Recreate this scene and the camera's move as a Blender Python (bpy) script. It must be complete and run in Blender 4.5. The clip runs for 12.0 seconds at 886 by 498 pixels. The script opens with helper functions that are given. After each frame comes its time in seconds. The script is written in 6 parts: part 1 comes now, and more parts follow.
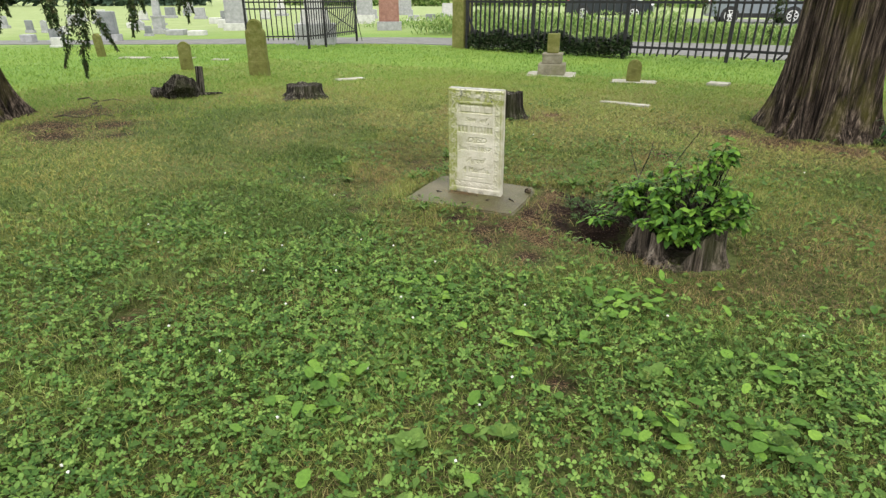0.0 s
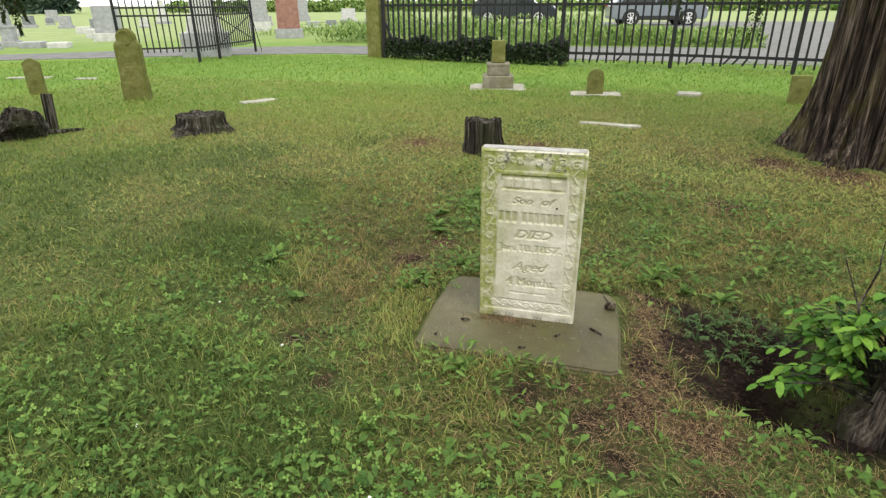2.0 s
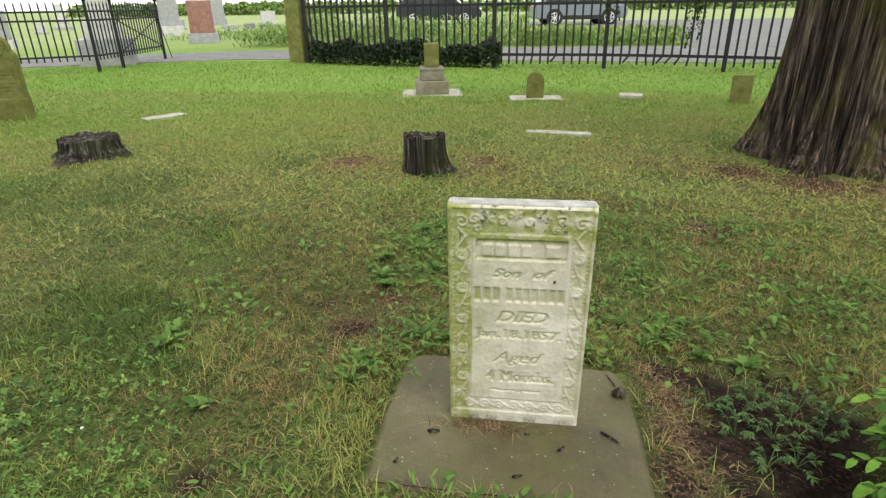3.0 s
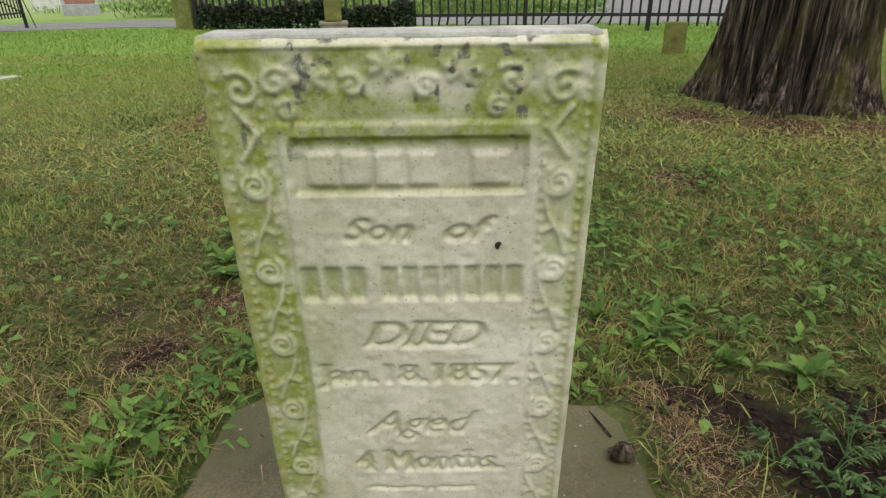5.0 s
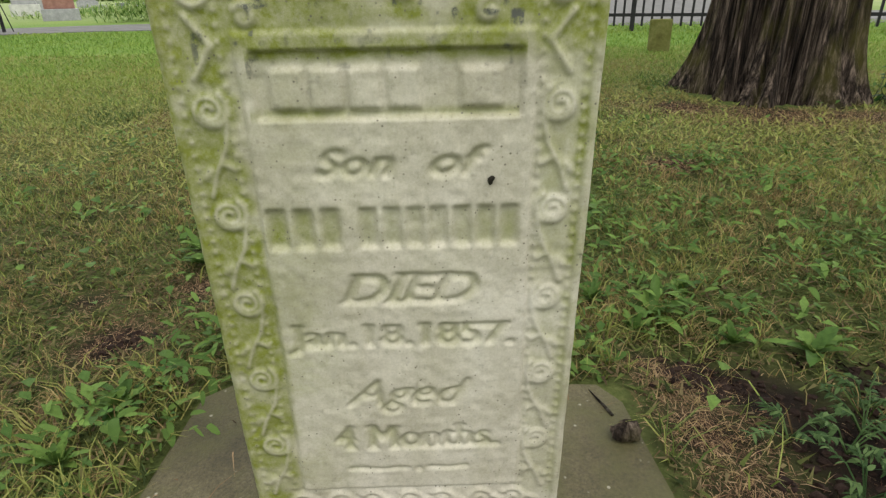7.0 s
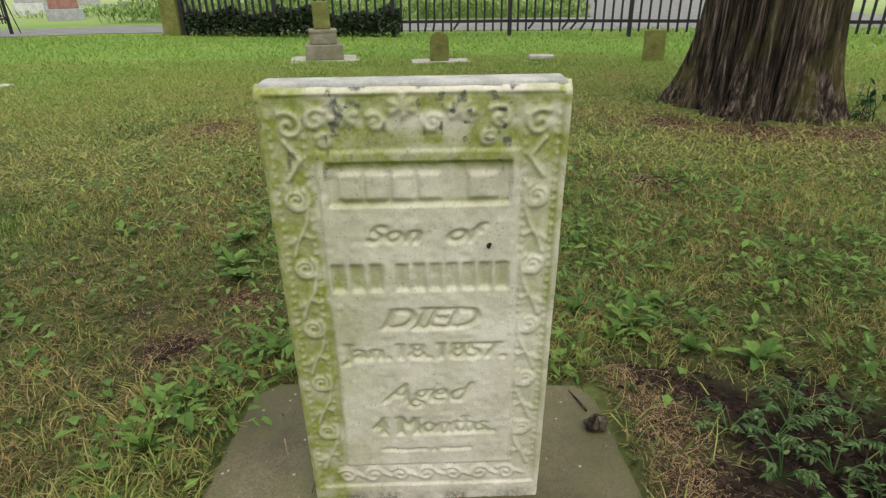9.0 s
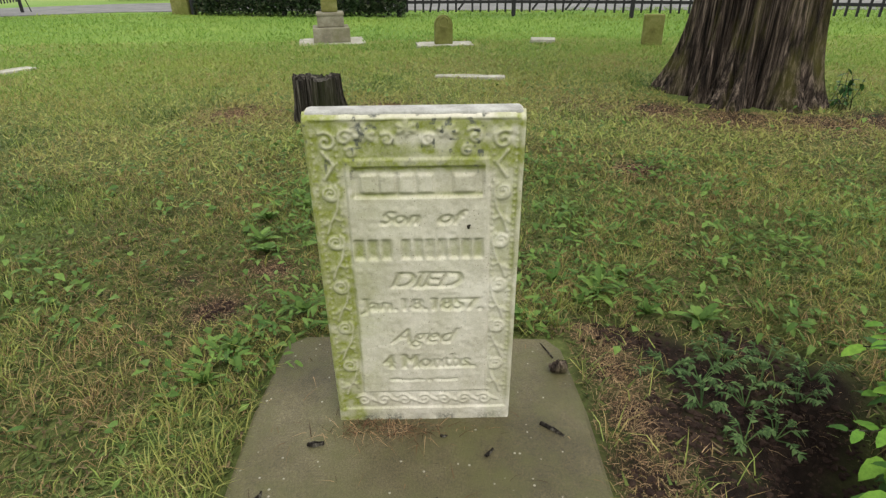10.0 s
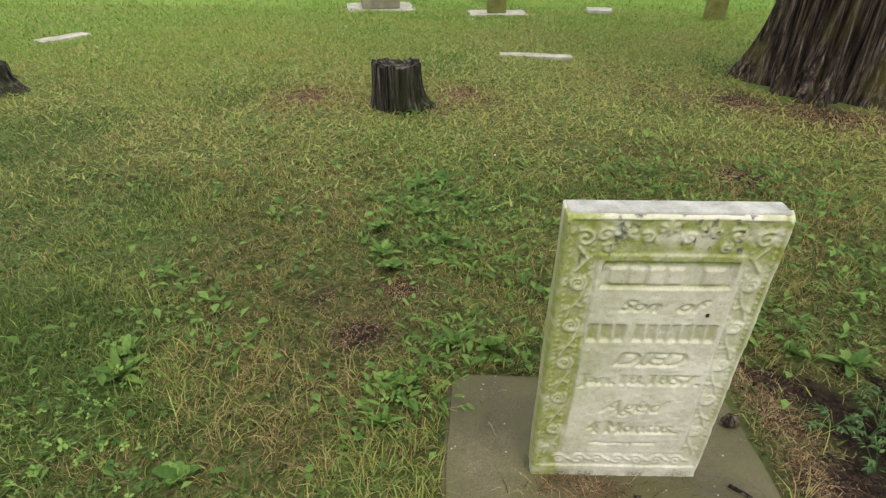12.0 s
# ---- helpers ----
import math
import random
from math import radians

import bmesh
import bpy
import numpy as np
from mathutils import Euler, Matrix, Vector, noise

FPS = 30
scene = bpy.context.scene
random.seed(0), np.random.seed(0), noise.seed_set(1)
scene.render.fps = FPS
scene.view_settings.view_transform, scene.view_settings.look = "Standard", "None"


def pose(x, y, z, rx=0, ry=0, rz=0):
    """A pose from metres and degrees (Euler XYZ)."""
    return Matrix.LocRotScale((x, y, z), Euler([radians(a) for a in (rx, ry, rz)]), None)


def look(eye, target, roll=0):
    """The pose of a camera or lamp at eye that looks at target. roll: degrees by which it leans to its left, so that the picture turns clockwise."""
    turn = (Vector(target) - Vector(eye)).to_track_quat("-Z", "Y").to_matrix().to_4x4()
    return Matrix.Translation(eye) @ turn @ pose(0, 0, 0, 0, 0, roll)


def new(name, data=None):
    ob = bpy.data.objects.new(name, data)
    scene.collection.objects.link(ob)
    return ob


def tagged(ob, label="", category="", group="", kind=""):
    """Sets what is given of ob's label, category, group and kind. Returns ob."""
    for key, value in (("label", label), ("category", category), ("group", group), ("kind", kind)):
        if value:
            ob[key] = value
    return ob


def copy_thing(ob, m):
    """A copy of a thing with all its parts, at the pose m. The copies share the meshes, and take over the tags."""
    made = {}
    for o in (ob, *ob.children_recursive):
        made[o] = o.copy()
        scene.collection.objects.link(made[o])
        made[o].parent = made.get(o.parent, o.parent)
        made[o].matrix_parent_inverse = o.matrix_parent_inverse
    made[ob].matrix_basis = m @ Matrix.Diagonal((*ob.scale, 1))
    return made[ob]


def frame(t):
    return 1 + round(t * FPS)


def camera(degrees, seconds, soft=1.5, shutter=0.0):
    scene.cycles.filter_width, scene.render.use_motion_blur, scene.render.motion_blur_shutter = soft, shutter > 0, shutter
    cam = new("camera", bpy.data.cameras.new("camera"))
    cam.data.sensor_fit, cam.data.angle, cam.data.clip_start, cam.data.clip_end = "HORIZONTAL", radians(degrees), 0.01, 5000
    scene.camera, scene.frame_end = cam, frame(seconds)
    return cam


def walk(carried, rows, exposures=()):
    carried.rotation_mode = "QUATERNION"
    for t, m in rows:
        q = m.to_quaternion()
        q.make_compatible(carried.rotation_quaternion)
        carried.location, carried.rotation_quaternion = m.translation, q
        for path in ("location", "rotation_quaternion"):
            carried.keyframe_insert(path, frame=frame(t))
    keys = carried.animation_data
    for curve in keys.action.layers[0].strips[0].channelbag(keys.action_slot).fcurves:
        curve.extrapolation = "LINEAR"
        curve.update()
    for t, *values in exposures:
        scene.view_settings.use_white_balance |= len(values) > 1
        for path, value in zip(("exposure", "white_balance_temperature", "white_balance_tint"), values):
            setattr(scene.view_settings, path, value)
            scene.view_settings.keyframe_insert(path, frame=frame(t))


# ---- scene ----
cam = camera(75.6, 12.0, 1.35)
PATH = [
    (0, (0.066, 0.023, 1.07), (-0.73, 1.673, 0.267), 0.0),
    (0.5, (-0.226, 0.35, 1.052), (-1.017, 2.002, 0.25), 0.0),
    (1, (-0.501, 0.693, 1.053), (-1.284, 2.348, 0.249), 0.0),
    (1.5, (-0.765, 0.968, 1.031), (-1.477, 2.659, 0.235), -0.0),
    (2, (-0.934, 1.226, 1.03), (-1.444, 2.992, 0.241), -0.4),
    (2.5, (-1.059, 1.536, 1.032), (-1.442, 3.334, 0.243), -0.7),
    (3, (-1.119, 1.758, 1.02), (-1.414, 3.572, 0.233), -0.9),
    (3.5, (-1.095, 1.99, 0.944), (-1.265, 3.813, 0.137), -1.1),
    (5.5, (-1.094, 2.491, 0.613), (-1.133, 4.304, -0.23), -0.9),
    (6, (-1.093, 2.494, 0.598), (-1.117, 4.313, -0.234), -1.0),
    (6.5, (-1.093, 2.491, 0.589), (-1.106, 4.312, -0.238), -1.0),
    (7, (-1.095, 2.486, 0.586), (-1.1, 4.308, -0.238), -1.0),
    (7.5, (-1.097, 2.477, 0.581), (-1.096, 4.3, -0.242), -0.9),
    (9.5, (-1.11, 2.231, 0.773), (-1.117, 4.042, -0.076), -0.7),
    (10, (-1.089, 2.111, 0.819), (-1.109, 3.895, -0.084), -0.7),
    (10.5, (-1.087, 2.031, 0.877), (-1.13, 3.771, -0.109), -0.6),
    (11, (-1.153, 2.022, 0.941), (-1.216, 3.736, -0.086), -0.5),
    (11.5, (-1.295, 2.059, 0.984), (-1.359, 3.77, -0.05), -0.1),
    (12, (-1.441, 2.197, 0.996), (-1.505, 3.906, -0.041), 0.2),
]
EXPOSURES = [(0, 0.43), (2.0, 0.36), (2.5, 0.33), (3.7, 0.22), (5.3, -0.04), (7.7, -0.04), (9.5, 0.12), (12, 0.25)]
walk(cam, [(t, look(eye, target, roll)) for t, eye, target, roll in PATH], EXPOSURES)

# ---- light ----
world = bpy.data.worlds.new("overcast_sky")
scene.world = world
world.use_nodes = True
wn, wl = world.node_tree.nodes, world.node_tree.links
sky = wn.new("ShaderNodeTexSky")
sky.sky_type = "NISHITA"
sky.sun_disc = False
sky.sun_elevation, sky.sun_rotation = radians(63), radians(151)
sky.dust_density, sky.air_density = 4.0, 1.0
haze = wn.new("ShaderNodeMix")
haze.data_type = "RGBA"
haze.inputs[0].default_value = 0.82
haze.inputs[7].default_value = (10.2, 10.3, 10.1, 1)
wl.new(sky.outputs[0], haze.inputs[6])
wl.new(haze.outputs[2], wn["Background"].inputs[0])
wn["Background"].inputs[1].default_value = 0.17
sun = new("sun", bpy.data.lights.new("sun", "SUN"))
sun.data.energy, sun.data.angle, sun.data.color = 1.5, radians(30), (1.0, 0.96, 0.88)
sun.matrix_world = look((0, 0, 20), (-5, 9, 0))


# ---- materials ----
def material(name, rough=0.8, metal=0.0):
    m = bpy.data.materials.new(name)
    m.use_nodes = True
    b = m.node_tree.nodes["Principled BSDF"]
    b.inputs["Roughness"].default_value, b.inputs["Metallic"].default_value = rough, metal
    b.inputs["Specular IOR Level"].default_value = 0.12 if rough > 0.8 else 0.35 if rough > 0.55 else 0.5
    return m, m.node_tree.nodes, m.node_tree.links, b


def coords(nodes, links, scale=(1, 1, 1), space="Object"):
    tc, mp = nodes.new("ShaderNodeTexCoord"), nodes.new("ShaderNodeMapping")
    mp.inputs["Scale"].default_value = scale
    links.new(tc.outputs[space], mp.inputs[0])
    return mp.outputs[0]


def noise_of(nodes, links, co, scale, detail=4, rough=0.6):
    n = nodes.new("ShaderNodeTexNoise")
    n.inputs["Scale"].default_value, n.inputs["Detail"].default_value, n.inputs["Roughness"].default_value = scale, detail, rough
    links.new(co, n.inputs["Vector"])
    return n.outputs["Fac"]


def ramp_of(nodes, links, fac, stops):
    r = nodes.new("ShaderNodeValToRGB")
    e = r.color_ramp.elements
    while len(e) < len(stops):
        e.new(0.5)
    for k, (p, c) in zip(e, stops):
        k.position, k.color = p, (*c, 1)
    links.new(fac, r.inputs[0])
    return r.outputs[0]


def mix_of(nodes, links, fac, a, b, mode="MIX"):
    n = nodes.new("ShaderNodeMix")
    n.data_type, n.blend_type = "RGBA", mode
    for sock, v in ((0, fac), (6, a), (7, b)):
        if isinstance(v, (int, float)):
            n.inputs[sock].default_value = v
        elif isinstance(v, tuple):
            n.inputs[sock].default_value = (*v, 1)
        else:
            links.new(v, n.inputs[sock])
    return n.outputs[2]


def bump_to(nodes, links, b, height, strength=0.4, distance=0.01):
    n = nodes.new("ShaderNodeBump")
    n.inputs["Strength"].default_value, n.inputs["Distance"].default_value = strength, distance
    links.new(height, n.inputs["Height"])
    links.new(n.outputs[0], b.inputs["Normal"])


def weathered(name, dark, mid, light, scale=6.0, rough=0.85, bump=0.3, stretch=(1, 1, 1), stain=None, stain_amount=(0.5, 0.7), space="Object", fine=60.0):
    """A mottled surface: broad stains, fine grain and relief."""
    m, n, l, b = material(name, rough)
    co = coords(n, l, stretch, space)
    c = ramp_of(n, l, noise_of(n, l, co, scale, 6, 0.65), [(0.28, dark), (0.5, mid), (0.72, light)])
    grain = noise_of(n, l, co, scale * fine / 6, 4, 0.7)
    c = mix_of(n, l, 0.5, c, ramp_of(n, l, grain, [(0.3, (0.35, 0.35, 0.35)), (0.7, (0.65, 0.65, 0.65))]), "OVERLAY")
    if stain:
        f = ramp_of(n, l, noise_of(n, l, co, scale * 0.45, 5, 0.7), [(stain_amount[0], (0, 0, 0)), (stain_amount[1], (1, 1, 1))])
        c = mix_of(n, l, f, c, stain)
    l.new(c, b.inputs["Base Color"])
    bump_to(n, l, b, grain, bump, 0.004)
    return m


def foliage(name, colours, rough=0.55, patch=None, trans=0.25):
    """Leaves: a colour of its own for each blade or leaf, shifted by broad patches of the place."""
    m, n, l, b = material(name, rough)
    geo = n.new("ShaderNodeNewGeometry")
    k = len(colours)
    own, add, wrap = n.new("ShaderNodeObjectInfo"), n.new("ShaderNodeMath"), n.new("ShaderNodeMath")
    add.operation, wrap.operation = "ADD", "FRACT"
    l.new(geo.outputs["Random Per Island"], add.inputs[0])
    l.new(own.outputs["Random"], add.inputs[1])
    l.new(add.outputs[0], wrap.inputs[0])
    c = ramp_of(n, l, wrap.outputs[0], [((i + 0.5) / k, q) for i, q in enumerate(colours)])
    if patch:
        f = ramp_of(n, l, noise_of(n, l, coords(n, l), patch[1], 4, 0.6), [(patch[2], (0, 0, 0)), (patch[3], (0.85, 0.85, 0.85))])
        c = mix_of(n, l, f, c, patch[0])
    blotch = noise_of(n, l, coords(n, l), 110, 3, 0.7)
    c = mix_of(n, l, 1.0, c, ramp_of(n, l, blotch, [(0.3, (0.72, 0.74, 0.72)), (0.7, (1.22, 1.18, 1.15))]), "MULTIPLY")
    bump_to(n, l, b, blotch, 0.35, 0.002)
    l.new(c, b.inputs["Base Color"])
    b.inputs["Specular IOR Level"].default_value = 0.12
    t = n.new("ShaderNodeBsdfTranslucent")
    l.new(c, t.inputs[0])
    mx = n.new("ShaderNodeMixShader")
    mx.inputs[0].default_value = trans
    l.new(b.outputs[0], mx.inputs[1])
    l.new(t.outputs[0], mx.inputs[2])
    l.new(mx.outputs[0], n["Material Output"].inputs[0])
    return m


def bark_material(name, dark, mid, light, moss):
    m, n, l, b = material(name, 0.95)
    co = coords(n, l, (11, 11, 0.6))
    f = noise_of(n, l, co, 3.0, 7, 0.7)
    fibre = noise_of(n, l, coords(n, l, (55, 55, 1.6)), 2.0, 6, 0.75)
    c = ramp_of(n, l, f, [(0.38, dark), (0.5, mid), (0.64, light)])
    c = mix_of(n, l, 0.75, c, ramp_of(n, l, fibre, [(0.40, (0.06, 0.06, 0.06)), (0.60, (0.9, 0.9, 0.9))]), "OVERLAY")
    g = ramp_of(n, l, noise_of(n, l, coords(n, l, (3, 3, 1.2)), 1.6, 5, 0.6), [(0.5, (0, 0, 0)), (0.66, (0.75, 0.75, 0.75))])
    c = mix_of(n, l, g, c, moss)
    l.new(c, b.inputs["Base Color"])
    bump_to(n, l, b, mix_of(n, l, 0.4, f, fibre), 1.0, 0.04)
    return m


def ground_material():
    m, n, l, b = material("lawn_soil", 0.95)
    co = coords(n, l)
    # Dark wet soil, taken nearly black to include the sapling's shade over the hollow.
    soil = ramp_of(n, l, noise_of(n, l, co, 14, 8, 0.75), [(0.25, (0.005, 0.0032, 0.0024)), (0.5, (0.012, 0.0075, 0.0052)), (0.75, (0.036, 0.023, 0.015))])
    turf = ramp_of(n, l, noise_of(n, l, co, 30, 8, 0.8), [(0.25, (0.07, 0.125, 0.024)), (0.5, (0.125, 0.205, 0.042)), (0.75, (0.185, 0.27, 0.065))])
    broad = ramp_of(n, l, noise_of(n, l, co, 0.35, 5, 0.65), [(0.35, (0.85, 0.95, 0.85)), (0.65, (1.25, 1.12, 1.0))])
    turf = mix_of(n, l, 1.0, turf, broad, "MULTIPLY")
    under = ramp_of(n, l, noise_of(n, l, co, 40, 8, 0.8), [(0.3, (0.030, 0.040, 0.012)), (0.5, (0.080, 0.102, 0.028)), (0.7, (0.15, 0.168, 0.055))])
    # Far lawn colour with distance haze mixed in: paler and less saturated.
    hazy_turf = ramp_of(n, l, noise_of(n, l, co, 0.8, 7, 0.7), [(0.3, (0.17, 0.22, 0.085)), (0.5, (0.225, 0.275, 0.115)), (0.7, (0.28, 0.33, 0.15))])
    masks = []
    for name in ("grown_over", "bare", "far_haze"):
        a = n.new("ShaderNodeAttribute")
        a.attribute_name = name
        masks.append(a.outputs["Fac"])
    c = mix_of(n, l, masks[0], turf, under)
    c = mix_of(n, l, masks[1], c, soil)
    l.new(mix_of(n, l, masks[2], c, hazy_turf), b.inputs["Base Color"])
    bump_to(n, l, b, noise_of(n, l, co, 45, 8, 0.8), 0.7, 0.02)
    return m


def slab_material():
    m, n, l, b = material("mossy_concrete", 0.56)
    b.inputs["Specular IOR Level"].default_value = 0.34
    co = coords(n, l)
    c = ramp_of(n, l, noise_of(n, l, co, 5, 7, 0.7), [(0.3, (0.046, 0.038, 0.017)), (0.5, (0.076, 0.064, 0.030)), (0.7, (0.116, 0.099, 0.052))])
    grit = noise_of(n, l, co, 260, 4, 0.8)
    c = mix_of(n, l, 0.8, c, ramp_of(n, l, grit, [(0.35, (0.2, 0.2, 0.2)), (0.65, (0.75, 0.75, 0.75))]), "OVERLAY")
    moss = ramp_of(n, l, noise_of(n, l, co, 7, 6, 0.75), [(0.42, (0, 0, 0)), (0.62, (0.8, 0.8, 0.8))])
    c = mix_of(n, l, moss, c, (0.072, 0.072, 0.022))
    vor = n.new("ShaderNodeTexVoronoi")
    vor.inputs["Scale"].default_value = 60
    l.new(co, vor.inputs["Vector"])
    pebble = ramp_of(n, l, vor.outputs["Distance"], [(0.10, (1, 1, 1)), (0.16, (0, 0, 0))])
    rare = ramp_of(n, l, noise_of(n, l, co, 25, 2), [(0.55, (0, 0, 0)), (0.6, (0.8, 0.8, 0.8))])
    c = mix_of(n, l, mix_of(n, l, 1.0, pebble, rare, "MULTIPLY"), c, (0.33, 0.31, 0.25))
    l.new(c, b.inputs["Base Color"])
    bump_to(n, l, b, grit, 0.6, 0.004)
    return m


LAWN = ground_material()
ASPHALT = weathered("asphalt", (0.10, 0.098, 0.094), (0.14, 0.138, 0.132), (0.19, 0.187, 0.18), 2.5, 0.9, 0.3)
CONCRETE = slab_material()
PALE_SLAB = weathered("pale_concrete", (0.19, 0.182, 0.14), (0.30, 0.288, 0.235), (0.42, 0.405, 0.35), 8, 0.9, 0.4)
LICHEN_STONE = weathered("lichen_sandstone", (0.075, 0.078, 0.02), (0.145, 0.145, 0.045), (0.22, 0.215, 0.095), 9, 0.95, 0.5, stain=(0.09, 0.105, 0.018), stain_amount=(0.45, 0.7))
GREY_STONE = weathered("grey_granite", (0.20, 0.205, 0.205), (0.28, 0.285, 0.285), (0.37, 0.37, 0.365), 7, 0.6, 0.2)
DARK_GRANITE = weathered("dark_granite", (0.10, 0.11, 0.115), (0.16, 0.17, 0.175), (0.22, 0.23, 0.235), 7, 0.5, 0.2)
PALE_STONE = weathered("pale_limestone", (0.34, 0.34, 0.32), (0.45, 0.45, 0.42), (0.55, 0.55, 0.52), 6, 0.85, 0.2)
RED_STONE = weathered("red_granite", (0.17, 0.075, 0.055), (0.24, 0.115, 0.085), (0.31, 0.17, 0.135), 8, 0.5, 0.2)
IRON = weathered("black_paint", (0.005, 0.005, 0.006), (0.008, 0.008, 0.009), (0.015, 0.014, 0.014), 10, 0.62, 0.15)
BEIGE_STONE = weathered("beige_sandstone", (0.12, 0.11, 0.075), (0.19, 0.175, 0.125), (0.27, 0.255, 0.195), 8, 0.9, 0.4, stain=(0.12, 0.12, 0.05), stain_amount=(0.5, 0.75))
BARK = bark_material("cedar_bark", (0.006, 0.005, 0.004), (0.046, 0.034, 0.026), (0.19, 0.148, 0.114), (0.075, 0.070, 0.016))
GREY_BARK = bark_material("grey_stump_bark", (0.018, 0.015, 0.012), (0.10, 0.08, 0.062), (0.22, 0.185, 0.15), (0.05, 0.055, 0.02))
STUMP_BARK = bark_material("rotten_bark", (0.006, 0.005, 0.004), (0.034, 0.029, 0.023), (0.15, 0.135, 0.11), (0.03, 0.035, 0.012))


# ---- building blocks ----
def mesh_of(name, bm, mat, smooth=False):
    me = bpy.data.meshes.new(name)
    bm.normal_update()
    bm.to_mesh(me)
    bm.free()
    me.materials.append(mat)
    if smooth:
        me.polygons.foreach_set("use_smooth", [True] * len(me.polygons))
    return me


def thing(name, label, category, m=None, group="", kind=""):
    ob = new(name)
    ob.empty_display_size = 0.1
    ob.matrix_basis = m if m is not None else Matrix()
    return tagged(ob, label, category, group, kind)


def part(name, bm, mat, parent, label="", smooth=False):
    ob = new(name, mesh_of(name, bm, mat, smooth))
    ob.parent = parent
    return tagged(ob, label)


def numeric_mesh(name, verts, faces, mat, smooth=False):
    me = bpy.data.meshes.new(name)
    verts, faces = np.asarray(verts, dtype=np.float32), np.asarray(faces, dtype=np.int32)
    k = faces.shape[1]
    me.vertices.add(len(verts))
    me.vertices.foreach_set("co", verts.ravel())
    me.loops.add(faces.size)
    me.loops.foreach_set("vertex_index", faces.ravel())
    me.polygons.add(len(faces))
    me.polygons.foreach_set("loop_start", np.arange(0, faces.size, k, dtype=np.int32))
    if smooth:
        me.polygons.foreach_set("use_smooth", np.ones(len(faces), dtype=bool))
    me.update(calc_edges=True)
    me.validate()
    me.materials.append(mat)
    return me


def box(bm, x0, x1, y0, y1, z0, z1, bevel=0.0, taper=0.0, segs=2):
    r = bmesh.ops.create_cube(bm, size=1)
    vs = r["verts"]
    for v in vs:
        k = 1 - taper if v.co.z > 0 else 1
        v.co = Vector(((x0 + x1) / 2 + v.co.x * (x1 - x0) * k, (y0 + y1) / 2 + v.co.y * (y1 - y0) * k, z0 if v.co.z < 0 else z1))
    if bevel:
        es = list({e for v in vs for e in v.link_edges})
        bmesh.ops.bevel(bm, geom=es, offset=bevel, segments=segs, affect="EDGES", profile=0.6)
    return bm


def boxed(*a, **k):
    return box(bmesh.new(), *a, **k)


def rough_up(bm, amount, scale, seed=0.0):
    for v in bm.verts:
        p = v.co * scale + Vector((seed, seed * 1.7, seed * 0.3))
        v.co += Vector(noise.noise_vector(p)) * amount
    return bm


def bar(bm, a, b, r, sides=6, r2=None):
    """A round bar from a to b."""
    a, b = Vector(a), Vector(b)
    q = (b - a).to_track_quat("Z", "Y").to_matrix()
    rings = []
    for p, rad in ((a, r), (b, r if r2 is None else r2)):
        rings.append([bm.verts.new(p + q @ Vector((math.cos(2 * math.pi * i / sides) * rad, math.sin(2 * math.pi * i / sides) * rad, 0))) for i in range(sides)])
    for i in range(sides):
        bm.faces.new((rings[0][i], rings[0][(i + 1) % sides], rings[1][(i + 1) % sides], rings[1][i]))
    bm.faces.new(rings[0][::-1])
    bm.faces.new(rings[1])
    return bm


def tube(bm, pts, radii, sides=6):
    """One continuous round stem through the points."""
    rings = []
    for k, p in enumerate(pts):
        d = (pts[min(k + 1, len(pts) - 1)] - pts[max(k - 1, 0)]).normalized()
        q = d.to_track_quat("Z", "Y").to_matrix()
        rings.append([bm.verts.new(p + q @ Vector((math.cos(2 * math.pi * i / sides), math.sin(2 * math.pi * i / sides), 0)) * radii[k]) for i in range(sides)])
    for a, b in zip(rings, rings[1:]):
        for i in range(sides):
            bm.faces.new((a[i], a[(i + 1) % sides], b[(i + 1) % sides], b[i]))
    bm.faces.new(rings[0][::-1])
    bm.faces.new(rings[-1])
    return bm


def prism(bm, outline, y0, y1):
    """An outline in x and z, given depth along y."""
    f = [bm.verts.new((x, y0, z)) for x, z in outline]
    g = [bm.verts.new((x, y1, z)) for x, z in outline]
    bm.faces.new(f)
    bm.faces.new(g[::-1])
    k = len(f)
    for i in range(k):
        bm.faces.new((f[i], g[i], g[(i + 1) % k], f[(i + 1) % k]))
    bmesh.ops.recalc_face_normals(bm, faces=bm.faces[:])
    return bm


# ---- the ground ----
def value_noise(x, y, scale, seed):
    """Smooth noise from 0 to 1 over the plane."""
    rng = np.random.RandomState(seed)
    lat = rng.rand(128, 128)
    px, py = x * scale + 1000.3, y * scale + 1000.7
    i, j = np.floor(px).astype(int), np.floor(py).astype(int)
    u, v = px - i, py - j
    u, v = u * u * (3 - 2 * u), v * v * (3 - 2 * v)
    g = lambda a, b: lat[a % 128, b % 128]
    return (g(i, j) * (1 - u) + g(i + 1, j) * u) * (1 - v) + (g(i, j + 1) * (1 - u) + g(i + 1, j + 1) * u) * v


